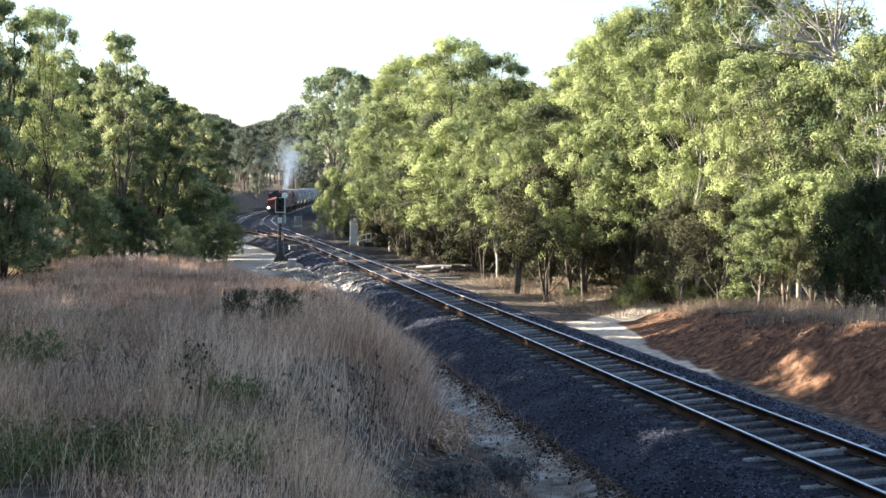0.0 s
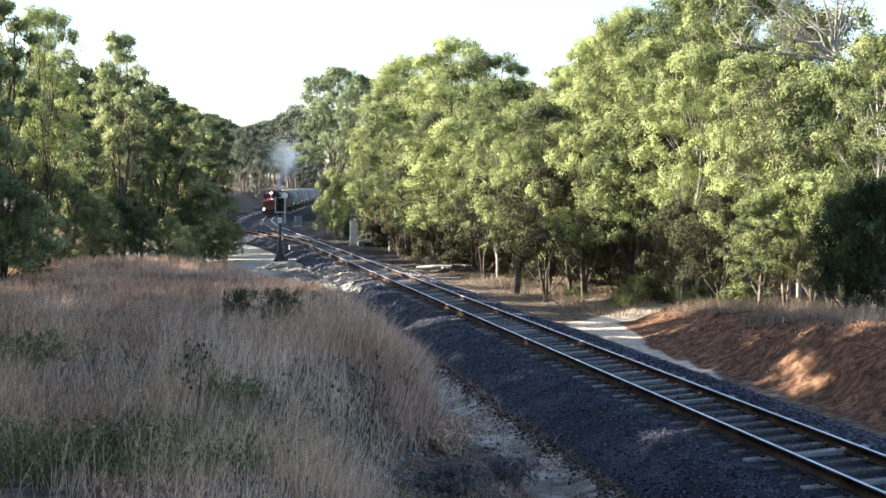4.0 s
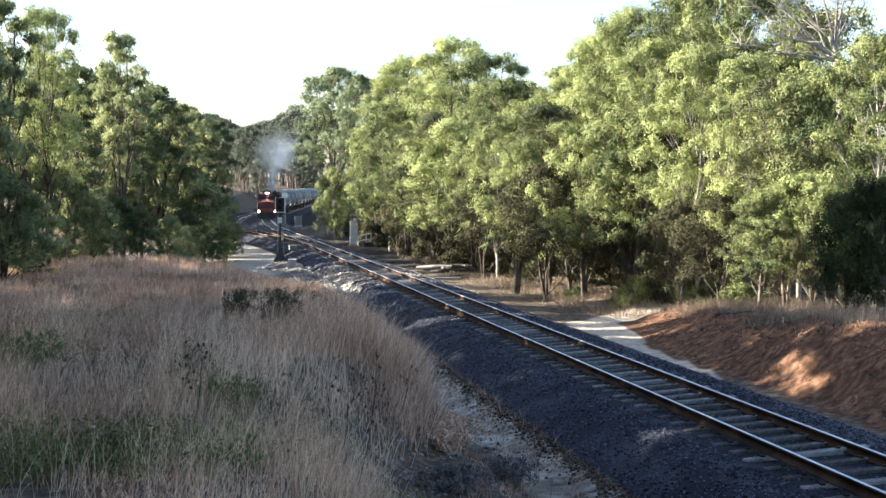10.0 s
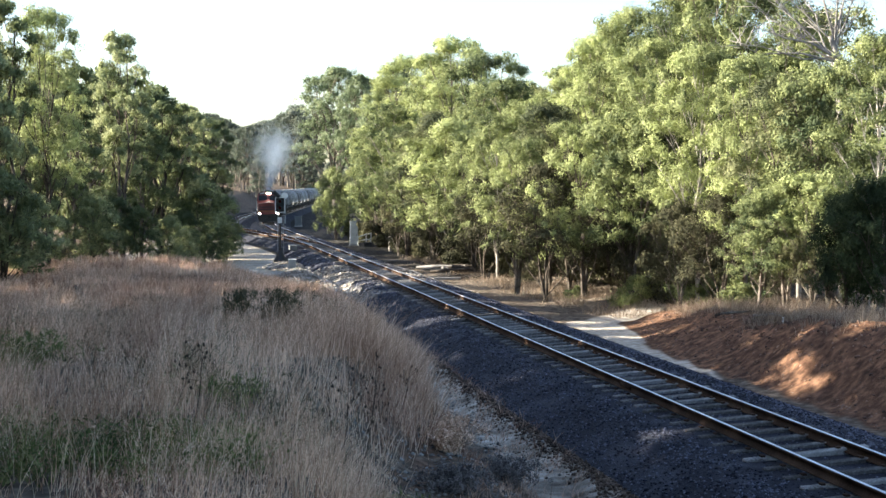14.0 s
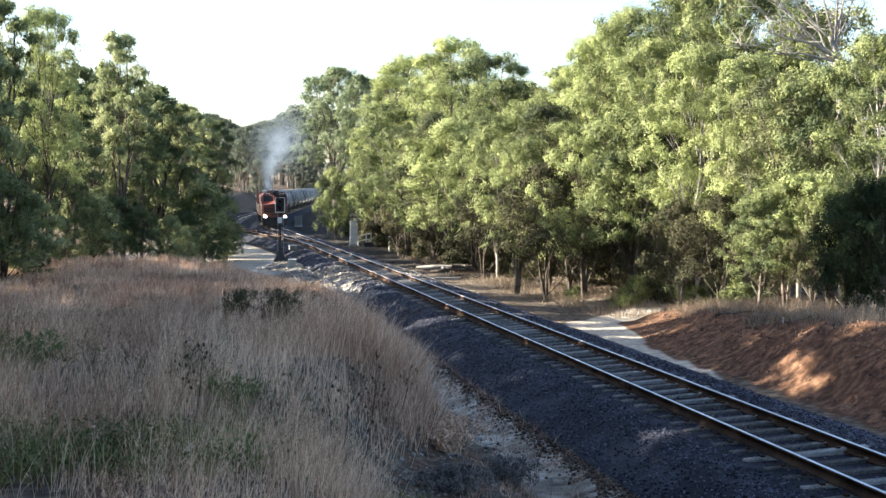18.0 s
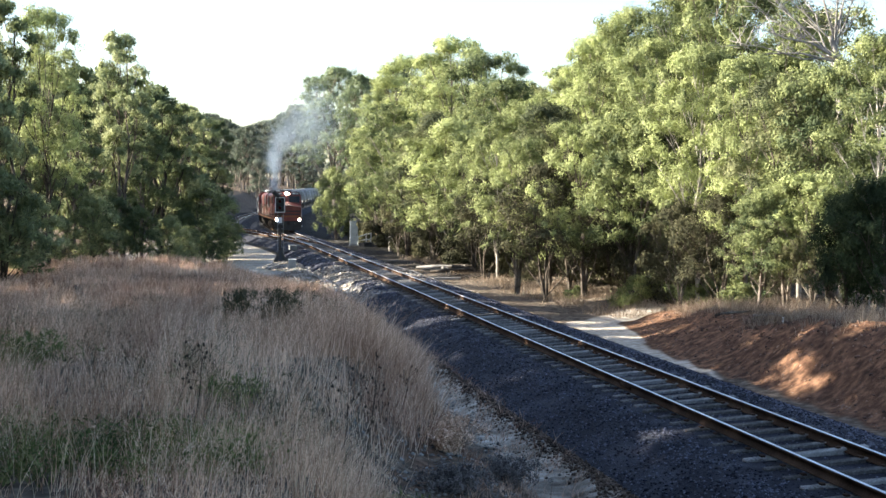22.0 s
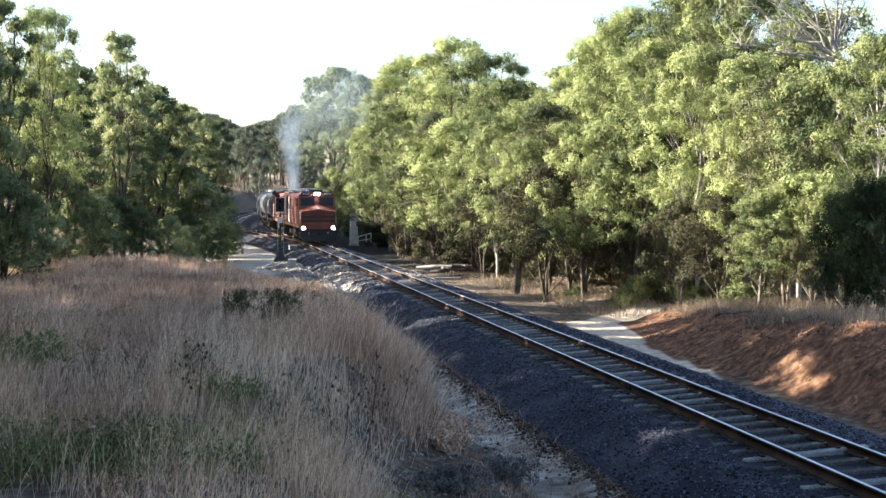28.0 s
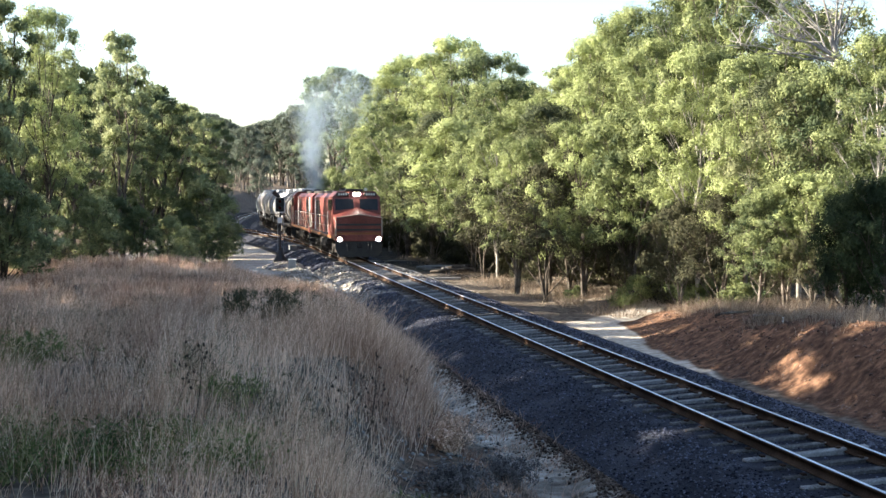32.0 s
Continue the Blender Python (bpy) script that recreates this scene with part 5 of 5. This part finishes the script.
def fan_shrub(name, label, px, y, h, lean, mat, seed):
    """Upright wiry stems that fan out from one root, with fine leaves along them."""
    rng = np.random.default_rng(seed)
    sh = thing(name, label, "shrub", at=Matrix.Translation(on_ground(px, y, 0.03)))
    n = 130
    roots = rng.normal(size=(n, 3)) * np.array([0.10, 0.10, 0.0])
    v, f = blades(rng, roots, rng.uniform(0.5, 1.0, n) * h, rng.uniform(0.004, 0.008, n), lean, 3)
    part("stem_fan", fast_mesh("stem_fan", v, f, mat), None, sh)
    tips = v.reshape(n, -1, 3)
    c = np.concatenate([tips[:, k, :] for k in (3, 5, 6, 7)])
    v2, f2 = leaf_cloud(rng, c, np.full(len(c), 0.07), 7, (0.075, 0.016), 1.3, -0.9, 0.1)
    part("foliage", fast_mesh("foliage", v2, f2, mat), None, sh)


build_field_details()
fan_shrub("field_shrub", "wiry dark green shrub standing in dry grass", 481, 25.5, 1.05, 0.2, SCRUB, 81)
fan_shrub("field_shrub", "small olive shrub in tall dry grass", 412, 29.5, 1.0, 0.16, SCRUB, 82)
fan_shrub("field_shrub", "yellow-green shrub in the grass field", 28, 19, 0.75, 0.5, GREEN, 83)
fan_shrub("grey_shrub", "twiggy grey-brown shrub at the foot of the bank", 790, 22.5, 0.6, 0.55, STRAW, 88)
fan_shrub("grey_shrub", "twiggy grey-brown shrub beside the sandy path", 895, 20.5, 0.45, 0.55, TWIG, 89)
fan_shrub("green_shrub", "low bright green weed at the foot of the bank", 700, 16.5, 0.45, 0.6, GREEN, 91)
fan_shrub("grey_shrub", "low twiggy grey shrub over pale rubble", 800, 19.0, 0.38, 0.7, TWIG, 92)
low_shrub("grass_tussock", "bright yellow-green grass tussock under the trees", 1098, 50, 1.2, 0.5, GREEN, 90, (0.3, 0.02), 18, 120)


# ---- train ----
def heading(a, b):
    """Turn in degrees of a vehicle whose front is at a and whose back is at b."""
    return math.degrees(math.atan2(-(b.x - a.x), b.y - a.y))


FRONT_T = np.array([0, 3.5, 7, 9, 13, 17, 20, 23, 25, 28, 30, 32], dtype=float)
FRONT_Y = np.array([214, 202, 189, 181, 163.5, 145.5, 131.5, 118.5, 109.5, 94.5, 83.5, 71.6])
FRONT_FIT = np.polyfit(FRONT_T, FRONT_Y, 4)


def front_length(t):
    return length_at(float(np.polyval(FRONT_FIT, t)))


def vehicle_pose(t, back, length, pivot, flip=False):
    """Pose of a vehicle that begins a given length behind the train's front and rides on two bogies."""
    f = front_length(t) + back
    a, b = on_main(f + pivot), on_main(f + length - pivot)
    d = (b - a).normalized()
    m = Matrix.Translation(a - d * pivot) @ pose(0, 0, 0, 0, 0, heading(a, b)) @ pose(0, 0, 0, math.degrees(math.asin(d.z)))
    return m @ pose(0, length, 0, 0, 0, 180) if flip else m


TRAIN, WHEELS = [], []


def wheelset(parent, y, r, turns):
    g = Geo().tube([(-0.62, 0, 0), (0.62, 0, 0)], 0.07, 8)
    for s in (-1, 1):
        g.tube([(s * 0.50, 0, 0), (s * 0.525, 0, 0), (s * 0.53, 0, 0), (s * 0.63, 0, 0)], [r + 0.03, r + 0.03, r, r - 0.006], 20)
        g.tube([(s * 0.63, 0, 0), (s * 0.645, 0, 0)], [r * 0.72, r * 0.7], 14)
        for k in range(4):
            a = k * math.pi / 2
            g.tube([(s * 0.64, 0.6 * r * math.cos(a), 0.6 * r * math.sin(a)), (s * 0.655, 0.6 * r * math.cos(a), 0.6 * r * math.sin(a))], 0.05, 6)
    w = part("wheelset", g, (GRIME,), parent)
    w.matrix_basis = pose(0, y, r)
    if turns:
        WHEELS.append((w, y, r))


def bogie(parent, y, axles, r, turns):
    """A bogie frame with its wheelsets, springs and axle boxes."""
    n = len(axles)
    g = Geo()
    reach = axles[-1] + 0.55
    for s in (-1, 1):
        g.box((s * 0.86, 0, r + 0.18), (0.10, 2 * reach, 0.20), 0.03)
        for a in axles:
            g.box((s * 0.86, a, r + 0.0), (0.16, 0.30, 0.26), 0.03)
            g.tube([(s * 0.86, a, r + 0.10), (s * 0.86, a, r + 0.34)], 0.09, 8)
        g.box((s * 0.88, 0.0, r - 0.05), (0.08, 0.7, 0.16), 0.02)
    g.box((0, 0, r + 0.2), (1.7, 0.5, 0.18), 0.03)
    b = part("bogie", g, GRIME, parent, "grimy sprung bogie frame")
    b.matrix_basis = pose(0, y, 0)
    for a in axles:
        wheelset(b, a, r, turns)


def coupler(parent, y, s):
    g = Geo().box((0, y - s * 0.28, 0.82), (0.16, 0.6, 0.18), 0.03)
    g.box((0.04, y + s * 0.06, 0.82), (0.30, 0.22, 0.28), 0.05)
    part("coupler", g, GRIME, parent)


def locomotive(label, lit):
    ln = 16.0
    lo = thing("locomotive", label, "locomotive", "locomotives of the freight train")
    # frame, tank and pilot
    part("underframe", Geo().box((0, 8.1, 1.17), (2.42, 14.9, 0.22), 0.03), GRIME, lo)
    for s in (-1, 1):
        part("sill_stripe", Geo().box((s * 1.222, 8.1, 1.19), (0.012, 14.6, 0.13), 0.003), YELLOW, lo, "faded yellow sill stripe")
    part("fuel_tank", Geo().box((0, 8.0, 0.72), (2.2, 3.6, 0.66), 0.18), GRIME, lo)
    for s in (-1, 1):
        part("air_tank", Geo().tube([(s * 0.95, 6.2 if s < 0 else 10.1, 0.86), (s * 0.95, 5.4 if s < 0 else 10.7, 0.86)], 0.2, 12), GRIME, lo)
    for y, s in ((0.42, -1), (15.6, 1)):
        plow = Geo().prism([(-1.2, 1.06), (1.2, 1.06), (1.2, 0.62), (1.0, 0.22), (-1.0, 0.22), (-1.2, 0.62)], y - 0.06, y + 0.06)
        part("pilot", plow, BLACK, lo, "black steel pilot plate")
        part("buffer_beam", Geo().box((0, y + s * 0.02, 1.19), (2.44, 0.22, 0.34), 0.03), ORANGE, lo)
        for x in (-0.62, -0.45, 0.45, 0.62):
            part("air_hose", Geo().tube([(x, y + s * 0.06, 0.98), (x, y + s * 0.20, 0.86), (x * 0.95, y + s * 0.22, 0.55)], 0.025, 6), BLACK, lo)
        coupler(lo, y, s)
        for x in (-1.02, 1.02):
            st = Geo()
            for z in (0.42, 0.72):
                st.box((x, y - s * 0.32, z), (0.36, 0.3, 0.04), 0.008)
            part("step", st, GRIME, lo)
    # short nose and cab
    nose = Geo()
    nose.add([(-1.16, 0.34, 1.30), (1.16, 0.34, 1.30), (1.16, 0.34, 2.20), (0.0, 0.30, 2.36), (-1.16, 0.34, 2.20),
              (-1.22, 1.3, 1.30), (1.22, 1.3, 1.30), (1.22, 1.3, 2.36), (0.0, 1.3, 2.72), (-1.22, 1.3, 2.36)],
             [(0, 1, 2, 3, 4), (0, 5, 6, 1), (1, 6, 7, 2), (2, 7, 8, 3), (3, 8, 9, 4), (4, 9, 5, 0), (5, 9, 8, 7, 6)])
    nose_part = part("nose", nose, ORANGE, lo)
    for z, hgt in ((1.86, 0.10), (1.60, 0.09)):
        part("nose_band", Geo().box((0, 0.332, z), (2.26, 0.03, hgt), 0.006), BLACK, nose_part, "dark band across the nose")
    part("nose_stripe", Geo().box((0, 0.328, 1.40), (2.30, 0.03, 0.13), 0.006), YELLOW, nose_part, "yellow band along the nose foot")
    for s in (-1, 1):
        a, b = Vector((s * 1.17, 0.30, 2.22)), Vector((0, 0.27, 2.385))
        rim = Geo().tube([a, a.lerp(b, 0.5), b], 0.028, 6)
        part("nose_edge", rim, RAILPAINT, nose_part, "pale edge of the nose top")
    cab = Geo()
    cab.add([(-1.25, 1.25, 1.28), (1.25, 1.25, 1.28), (1.25, 1.25, 2.45), (-1.25, 1.25, 2.45), (-1.22, 1.42, 3.28), (1.22, 1.42, 3.28), (-0.95, 1.50, 3.56), (0.95, 1.50, 3.56),
             (-1.25, 3.5, 1.28), (1.25, 3.5, 1.28), (1.25, 3.5, 2.45), (-1.25, 3.5, 2.45), (-1.22, 3.5, 3.28), (1.22, 3.5, 3.28), (-0.95, 3.5, 3.56), (0.95, 3.5, 3.56)],
            [(0, 1, 2, 3), (3, 2, 5, 4), (4, 5, 7, 6), (0, 3, 11, 8), (3, 4, 12, 11), (4, 6, 14, 12), (1, 9, 10, 2), (2, 10, 13, 5), (5, 13, 15, 7), (6, 7, 15, 14),
             (8, 11, 10, 9), (11, 12, 13, 10), (12, 14, 15, 13)])
    cab_part = part("cab", cab, ORANGE, lo)
    for s in (-1, 1):
        w = Geo()
        w.add([(s * 0.16, 1.29, 2.66), (s * 1.10, 1.29, 2.58), (s * 1.10, 1.395, 3.17), (s * 0.16, 1.395, 3.17), (s * 0.16, 1.25, 2.66), (s * 1.10, 1.25, 2.58), (s * 1.10, 1.36, 3.17),
               (s * 0.16, 1.36, 3.17)], [(0, 1, 2, 3), (4, 5, 6, 7), (0, 1, 5, 4), (1, 2, 6, 5), (2, 3, 7, 6), (3, 0, 4, 7)])
        part("windscreen", w, WINDOW, cab_part, "dark windscreen pane")
        nb = part("number_box", Geo().box((s * 0.72, 1.40, 3.40), (0.66, 0.12, 0.20), 0.03), BLACK, cab_part)
        bars = Geo()
        for k in range(4):
            bars.box((s * 0.72 - 0.19 + k * 0.125, 1.335, 3.40), (0.07, 0.012, 0.10), 0.002)
        part("number_bars", bars, WHITE, nb, "pale bars of the number box")
        for y0 in (1.75, 2.65):
            part("side_window", Geo().box((s * 1.247, y0 + 0.35, 2.85), (0.02, 0.66, 0.58), 0.006), WINDOW, cab_part)
        part("cab_door_rail", Geo().tube([(s * 1.30, 3.3, 1.4), (s * 1.30, 3.3, 2.5)], 0.016, 6), WHITE, cab_part)
    lamp = part("headlamp", Geo().box((0, 1.40, 3.41), (0.42, 0.20, 0.24), 0.04), BLACK, cab_part)
    for x in (-0.10, 0.10):
        part("lens", Geo().tube([(x, 1.30, 3.41), (x, 1.28, 3.41)], 0.085, 14), LAMP if lit else LAMP_OFF, lamp, "glowing headlamp lens" if lit else "")
    for x in (-0.99, 0.99):
        d = part("ditch_lamp", Geo().tube([(x, 0.36, 1.12), (x, 0.24, 1.12)], [0.11, 0.13], 14), BLACK, lo)
        part("lens", Geo().tube([(x, 0.242, 1.12), (x, 0.228, 1.12)], 0.10, 14), LAMP if lit else LAMP_OFF, d, "glowing lamp lens" if lit else "")
    part("roof_vent", Geo().box((0, 2.6, 3.62), (0.9, 0.7, 0.14), 0.04), GRIME, cab_part)
    part("horn", Geo().tube([(0.5, 1.9, 3.64), (0.5, 1.55, 3.66)], [0.03, 0.09], 10, True), GALV, cab_part)
    # long hood with doors, grilles and roof gear
    hood = Geo()
    hood.prism([(-0.98, 1.28), (0.98, 1.28), (0.98, 3.22), (0.72, 3.45), (-0.72, 3.45), (-0.98, 3.22)], 3.5, 15.2)
    hood_part = part("hood", hood, ORANGE, lo)
    for s in (-1, 1):
        for k in range(9):
            y0 = 4.1 + k * 1.2
            if k in (1, 6, 7):
                gr = part("grille", Geo().box((s * 0.985, y0 + 0.5, 2.55), (0.02, 1.02, 1.0), 0.005), BLACK, hood_part)
                for q in range(6):
                    part("slat", Geo().box((s * 1.0, y0 + 0.5, 2.15 + q * 0.16), (0.03, 0.98, 0.05), 0.004), GRIME, gr)
            else:
                dr = part("hood_door", Geo().box((s * 0.985, y0 + 0.5, 2.25), (0.03, 1.08, 1.70), 0.012), ORANGE, hood_part)
                part("latch", Geo().box((s * 1.008, y0 + 0.9, 2.25), (0.025, 0.05, 0.14), 0.005), GRIME, dr)
        for y0 in (4.6, 13.9):
            part("white_stripe", Geo().box((s * 1.004, y0, 2.25), (0.014, 0.42, 1.9), 0.003), WHITE, hood_part, "broad white livery stripe")
    for y0 in (5.5, 11.3, 13.4):
        fan = part("roof_fan", Geo().tube([(0, y0, 3.44), (0, y0, 3.58)], 0.5, 16), GRIME, hood_part)
        part("fan_guard", Geo().tube([(0, y0, 3.585), (0, y0, 3.605)], [0.42, 0.36], 12), BLACK, fan)
    part("exhaust_stack", Geo().tube([(0, 8.0, 3.42), (0, 8.0, 3.74)], [0.22, 0.20], 12), BLACK, hood_part)
    part("silencer", Geo().box((0, 8.9, 3.52), (0.9, 1.1, 0.16), 0.04), GRIME, hood_part)
    # walkway handrails
    for s in (-1, 1):
        for y0 in (3.8, 5.6, 7.4, 9.2, 11.0, 12.8, 14.6, 15.5):
            part("stanchion", Geo().tube([(s * 1.17, y0, 1.25), (s * 1.17, y0, 2.22)], 0.02, 6), RAILPAINT, lo)
        part("handrail", Geo().tube([(s * 1.17, 3.7, 2.2), (s * 1.17, 9, 2.24), (s * 1.17, 15.5, 2.22)], 0.022, 6), RAILPAINT, lo)
        part("lower_rail", Geo().tube([(s * 1.17, 3.8, 1.72), (s * 1.17, 15.5, 1.72)], 0.014, 6), RAILPAINT, lo)
        part("front_rail", Geo().tube([(s * 1.18, 0.30, 1.3), (s * 1.18, 0.30, 2.05), (s * 1.22, 1.1, 2.2)], 0.02, 6), RAILPAINT, lo)
    part("end_rail", Geo().tube([(-1.1, 15.6, 1.3), (-1.1, 15.6, 2.2), (1.1, 15.6, 2.2), (1.1, 15.6, 1.3)], 0.02, 6), RAILPAINT, lo)
    for y in (3.1, 12.9):
        bogie(lo, y, (-1.5, 0.0, 1.5), 0.48, True)
    return lo


def wagon(turns):
    ln = 13.4
    wa = thing("tank_wagon", "dusty white cylindrical tank wagon of a freight train", "wagon", "white tank wagons of the train")
    tank = Geo()
    prof = [(0.75, 0.35), (0.82, 0.75), (1.0, 1.05), (1.25, 1.20), (1.6, 1.26), (4.5, 1.27), (6.7, 1.30), (8.9, 1.27), (11.8, 1.26), (12.15, 1.20), (12.4, 1.05), (12.58, 0.75), (12.65, 0.35)]
    tank.tube([(0, y, 2.28) for y, r in prof], [r for y, r in prof], 28)
    barrel = part("tank", tank, TANK, wa)
    for y in (2.4, 5.2, 8.2, 11.0):
        g = Geo().tube([(0, y - 0.06, 2.28), (0, y + 0.06, 2.28)], 1.315, 28, True)
        part("band", g, GREY, barrel, "grey steel tank band")
    for y in (3.8, 9.6):
        g = Geo().tube([(0, y, 3.5), (0, y, 3.72), (0, y, 3.78)], [0.36, 0.36, 0.30], 14)
        part("hatch", g, GREY, barrel)
    part("roof_walk", Geo().box((0, 6.7, 3.63), (0.55, 9.6, 0.05), 0.01), GALV, barrel)
    part("underframe", Geo().box((0, 6.7, 0.98), (2.1, 12.7, 0.20), 0.03), GRIME, wa)
    for s in (-1, 1):
        for y in (2.4, 11.0):
            part("saddle", Geo().box((s * 0.75, y, 1.25), (0.7, 0.35, 0.5), 0.04), GRIME, wa)
        lad = Geo()
        for o in (-0.18, 0.18):
            lad.tube([(s * 1.22, 7.3 + o, 0.9), (s * 1.36, 7.3 + o, 2.3), (s * 0.75, 7.3 + o, 3.6)], 0.018, 5)
        for k in range(7):
            lad.tube([(s * 1.27, 7.12, 1.1 + k * 0.24), (s * 1.27, 7.48, 1.1 + k * 0.24)], 0.012, 5)
        part("ladder", lad, GALV, wa)
        y = 0.42 if s < 0 else 12.98
        part("end_platform", Geo().box((0, y, 1.12), (2.3, 0.5, 0.06), 0.01), GRIME, wa)
        part("end_rail", Geo().tube([(-1.1, y, 1.1), (-1.1, y, 2.1), (1.1, y, 2.1), (1.1, y, 1.1)], 0.022, 6), WHITE, wa)
        coupler(wa, 0.35 if s < 0 else 13.05, s)
    part("discharge_pipe", Geo().tube([(0, 6.7, 1.0), (0, 6.7, 0.6), (0.8, 6.7, 0.55)], 0.09, 8), GRIME, wa)
    for y in (2.2, 11.2):
        bogie(wa, y, (-0.85, 0.85), 0.42, turns)
    return wa


def build_train():
    TRAIN.append((locomotive("orange-red diesel locomotive with lit lamps and short nose", True), 0.0, 16.0, 3.1, False))
    TRAIN.append((locomotive("orange-red diesel locomotive running hood first, lamps off", False), 16.0, 16.0, 3.1, True))
    back = 32.0
    lead = wagon(True)
    TRAIN.append((lead, back, 13.4, 2.2, False))
    proto = wagon(False)
    for i in range(22):
        back += 13.5
        TRAIN.append((proto if i == 0 else copy_thing(proto, Matrix()), back, 13.4, 2.2, False))


build_train()


# ---- exhaust ----
def flakes(rng, n, rx, ry, rz, size):
    """Fine smoke flecks, denser towards the middle."""
    p = rng.normal(size=(n, 3)) * np.array([rx, ry, rz]) * 0.5
    a = rng.normal(size=(n, 3))
    a /= np.linalg.norm(a, axis=1, keepdims=True)
    b = np.cross(a, rng.normal(size=(n, 3)))
    b /= np.linalg.norm(b, axis=1, keepdims=True)
    s = rng.uniform(0.6, 1.4, (n, 1)) * size
    v = np.stack([p - a * s, p - b * s, p + a * s, p + b * s], 1).reshape(-1, 3)
    return v, np.arange(4 * n).reshape(-1, 4)


PLUME, HAZE = [], []


def build_smoke():
    rng = np.random.default_rng(6)
    plume = thing("exhaust_plume", "thin blue-grey diesel exhaust rising from the second locomotive", "smoke")
    for i in range(9):
        u = i / 8
        w = 0.5 + 0.95 * u
        v, f = flakes(rng, int(9500 + 1800 * u), w, w, 1.0 + 0.8 * u, 0.009)
        puff = part("smoke_puff", fast_mesh("smoke_puff", v, f, SMOKE), None, plume)
        PLUME.append((puff, Vector((0.1 + 1.6 * u * u, 0, 0.4 + 6.4 * u)), i))
    for i in range(3):
        v, f = flakes(rng, 40000, 3.2, 2.4, 3.4, 0.009)
        h = new("smoke_haze", fast_mesh("smoke_haze", v, f, SMOKE))
        tagged(h, "faint drifting haze of diesel exhaust among trees", "smoke", "drifting exhaust haze")
        HAZE.append((h, i))
    return plume


PLUME_THING = build_smoke()


# ---- everything that moves ----
def motions():
    for ob, back, length, pivot, flip in TRAIN:
        walk(ob, [(float(t), vehicle_pose(t, back, length, pivot, flip)) for t in range(33)])
    steps = [i * 0.1 for i in range(321)]
    run = [front_length(0) - front_length(t) for t in steps]
    for w, y, r in WHEELS:
        s = -1 if w.parent.parent.name.endswith(".001") and w.parent.parent.name.startswith("loco") else 1
        walk(w, [(t, pose(0, y, r, math.degrees(s * d / r))) for t, d in zip(steps, run)])
    stack = []
    for t in range(33):
        q = vehicle_pose(t, 16.0, 16.0, 3.1, True) @ Vector((0, 8.0, 3.7))
        stack.append((float(t), Matrix.Translation(q)))
    walk(PLUME_THING, stack)
    for puff, home, i in PLUME:
        rows = []
        for t in range(0, 33, 1):
            sway = Vector((math.sin(0.9 * t + i * 0.8) * 0.12 * (1 + i * 0.25), math.cos(0.7 * t + i) * 0.1 * (1 + i * 0.2), 0.25 * math.sin(1.3 * t + 1.7 * i)))
            q, late = vehicle_pose(t, 16.0, 16.0, 3.1, True), vehicle_pose(t - 0.45 * i, 16.0, 16.0, 3.1, True)
            sway += late.translation - q.translation
            rows.append((float(t), Matrix.Translation(home + sway) @ pose(0, 0, 0, 0, 0, 9 * t + 40 * i)))
        walk(puff, rows)
    for h, i in HAZE:
        rows = []
        start, goal = 13.5 + 2.5 * i, Vector((at_px(565 + 40 * i, 128), 128 - 4 * i, 10.6 + 0.9 * (i % 3)))
        for t in range(33):
            u = float(smooth(start, start + 11, t))
            q = stack[t][1].translation + Vector((0.8, 0, 5.2))
            rows.append((float(t), Matrix.Translation(q.lerp(goal, u)) @ pose(0, 0, 0, 0, 0, 5 * t + 60 * i)))
        walk(h, rows)


motions()
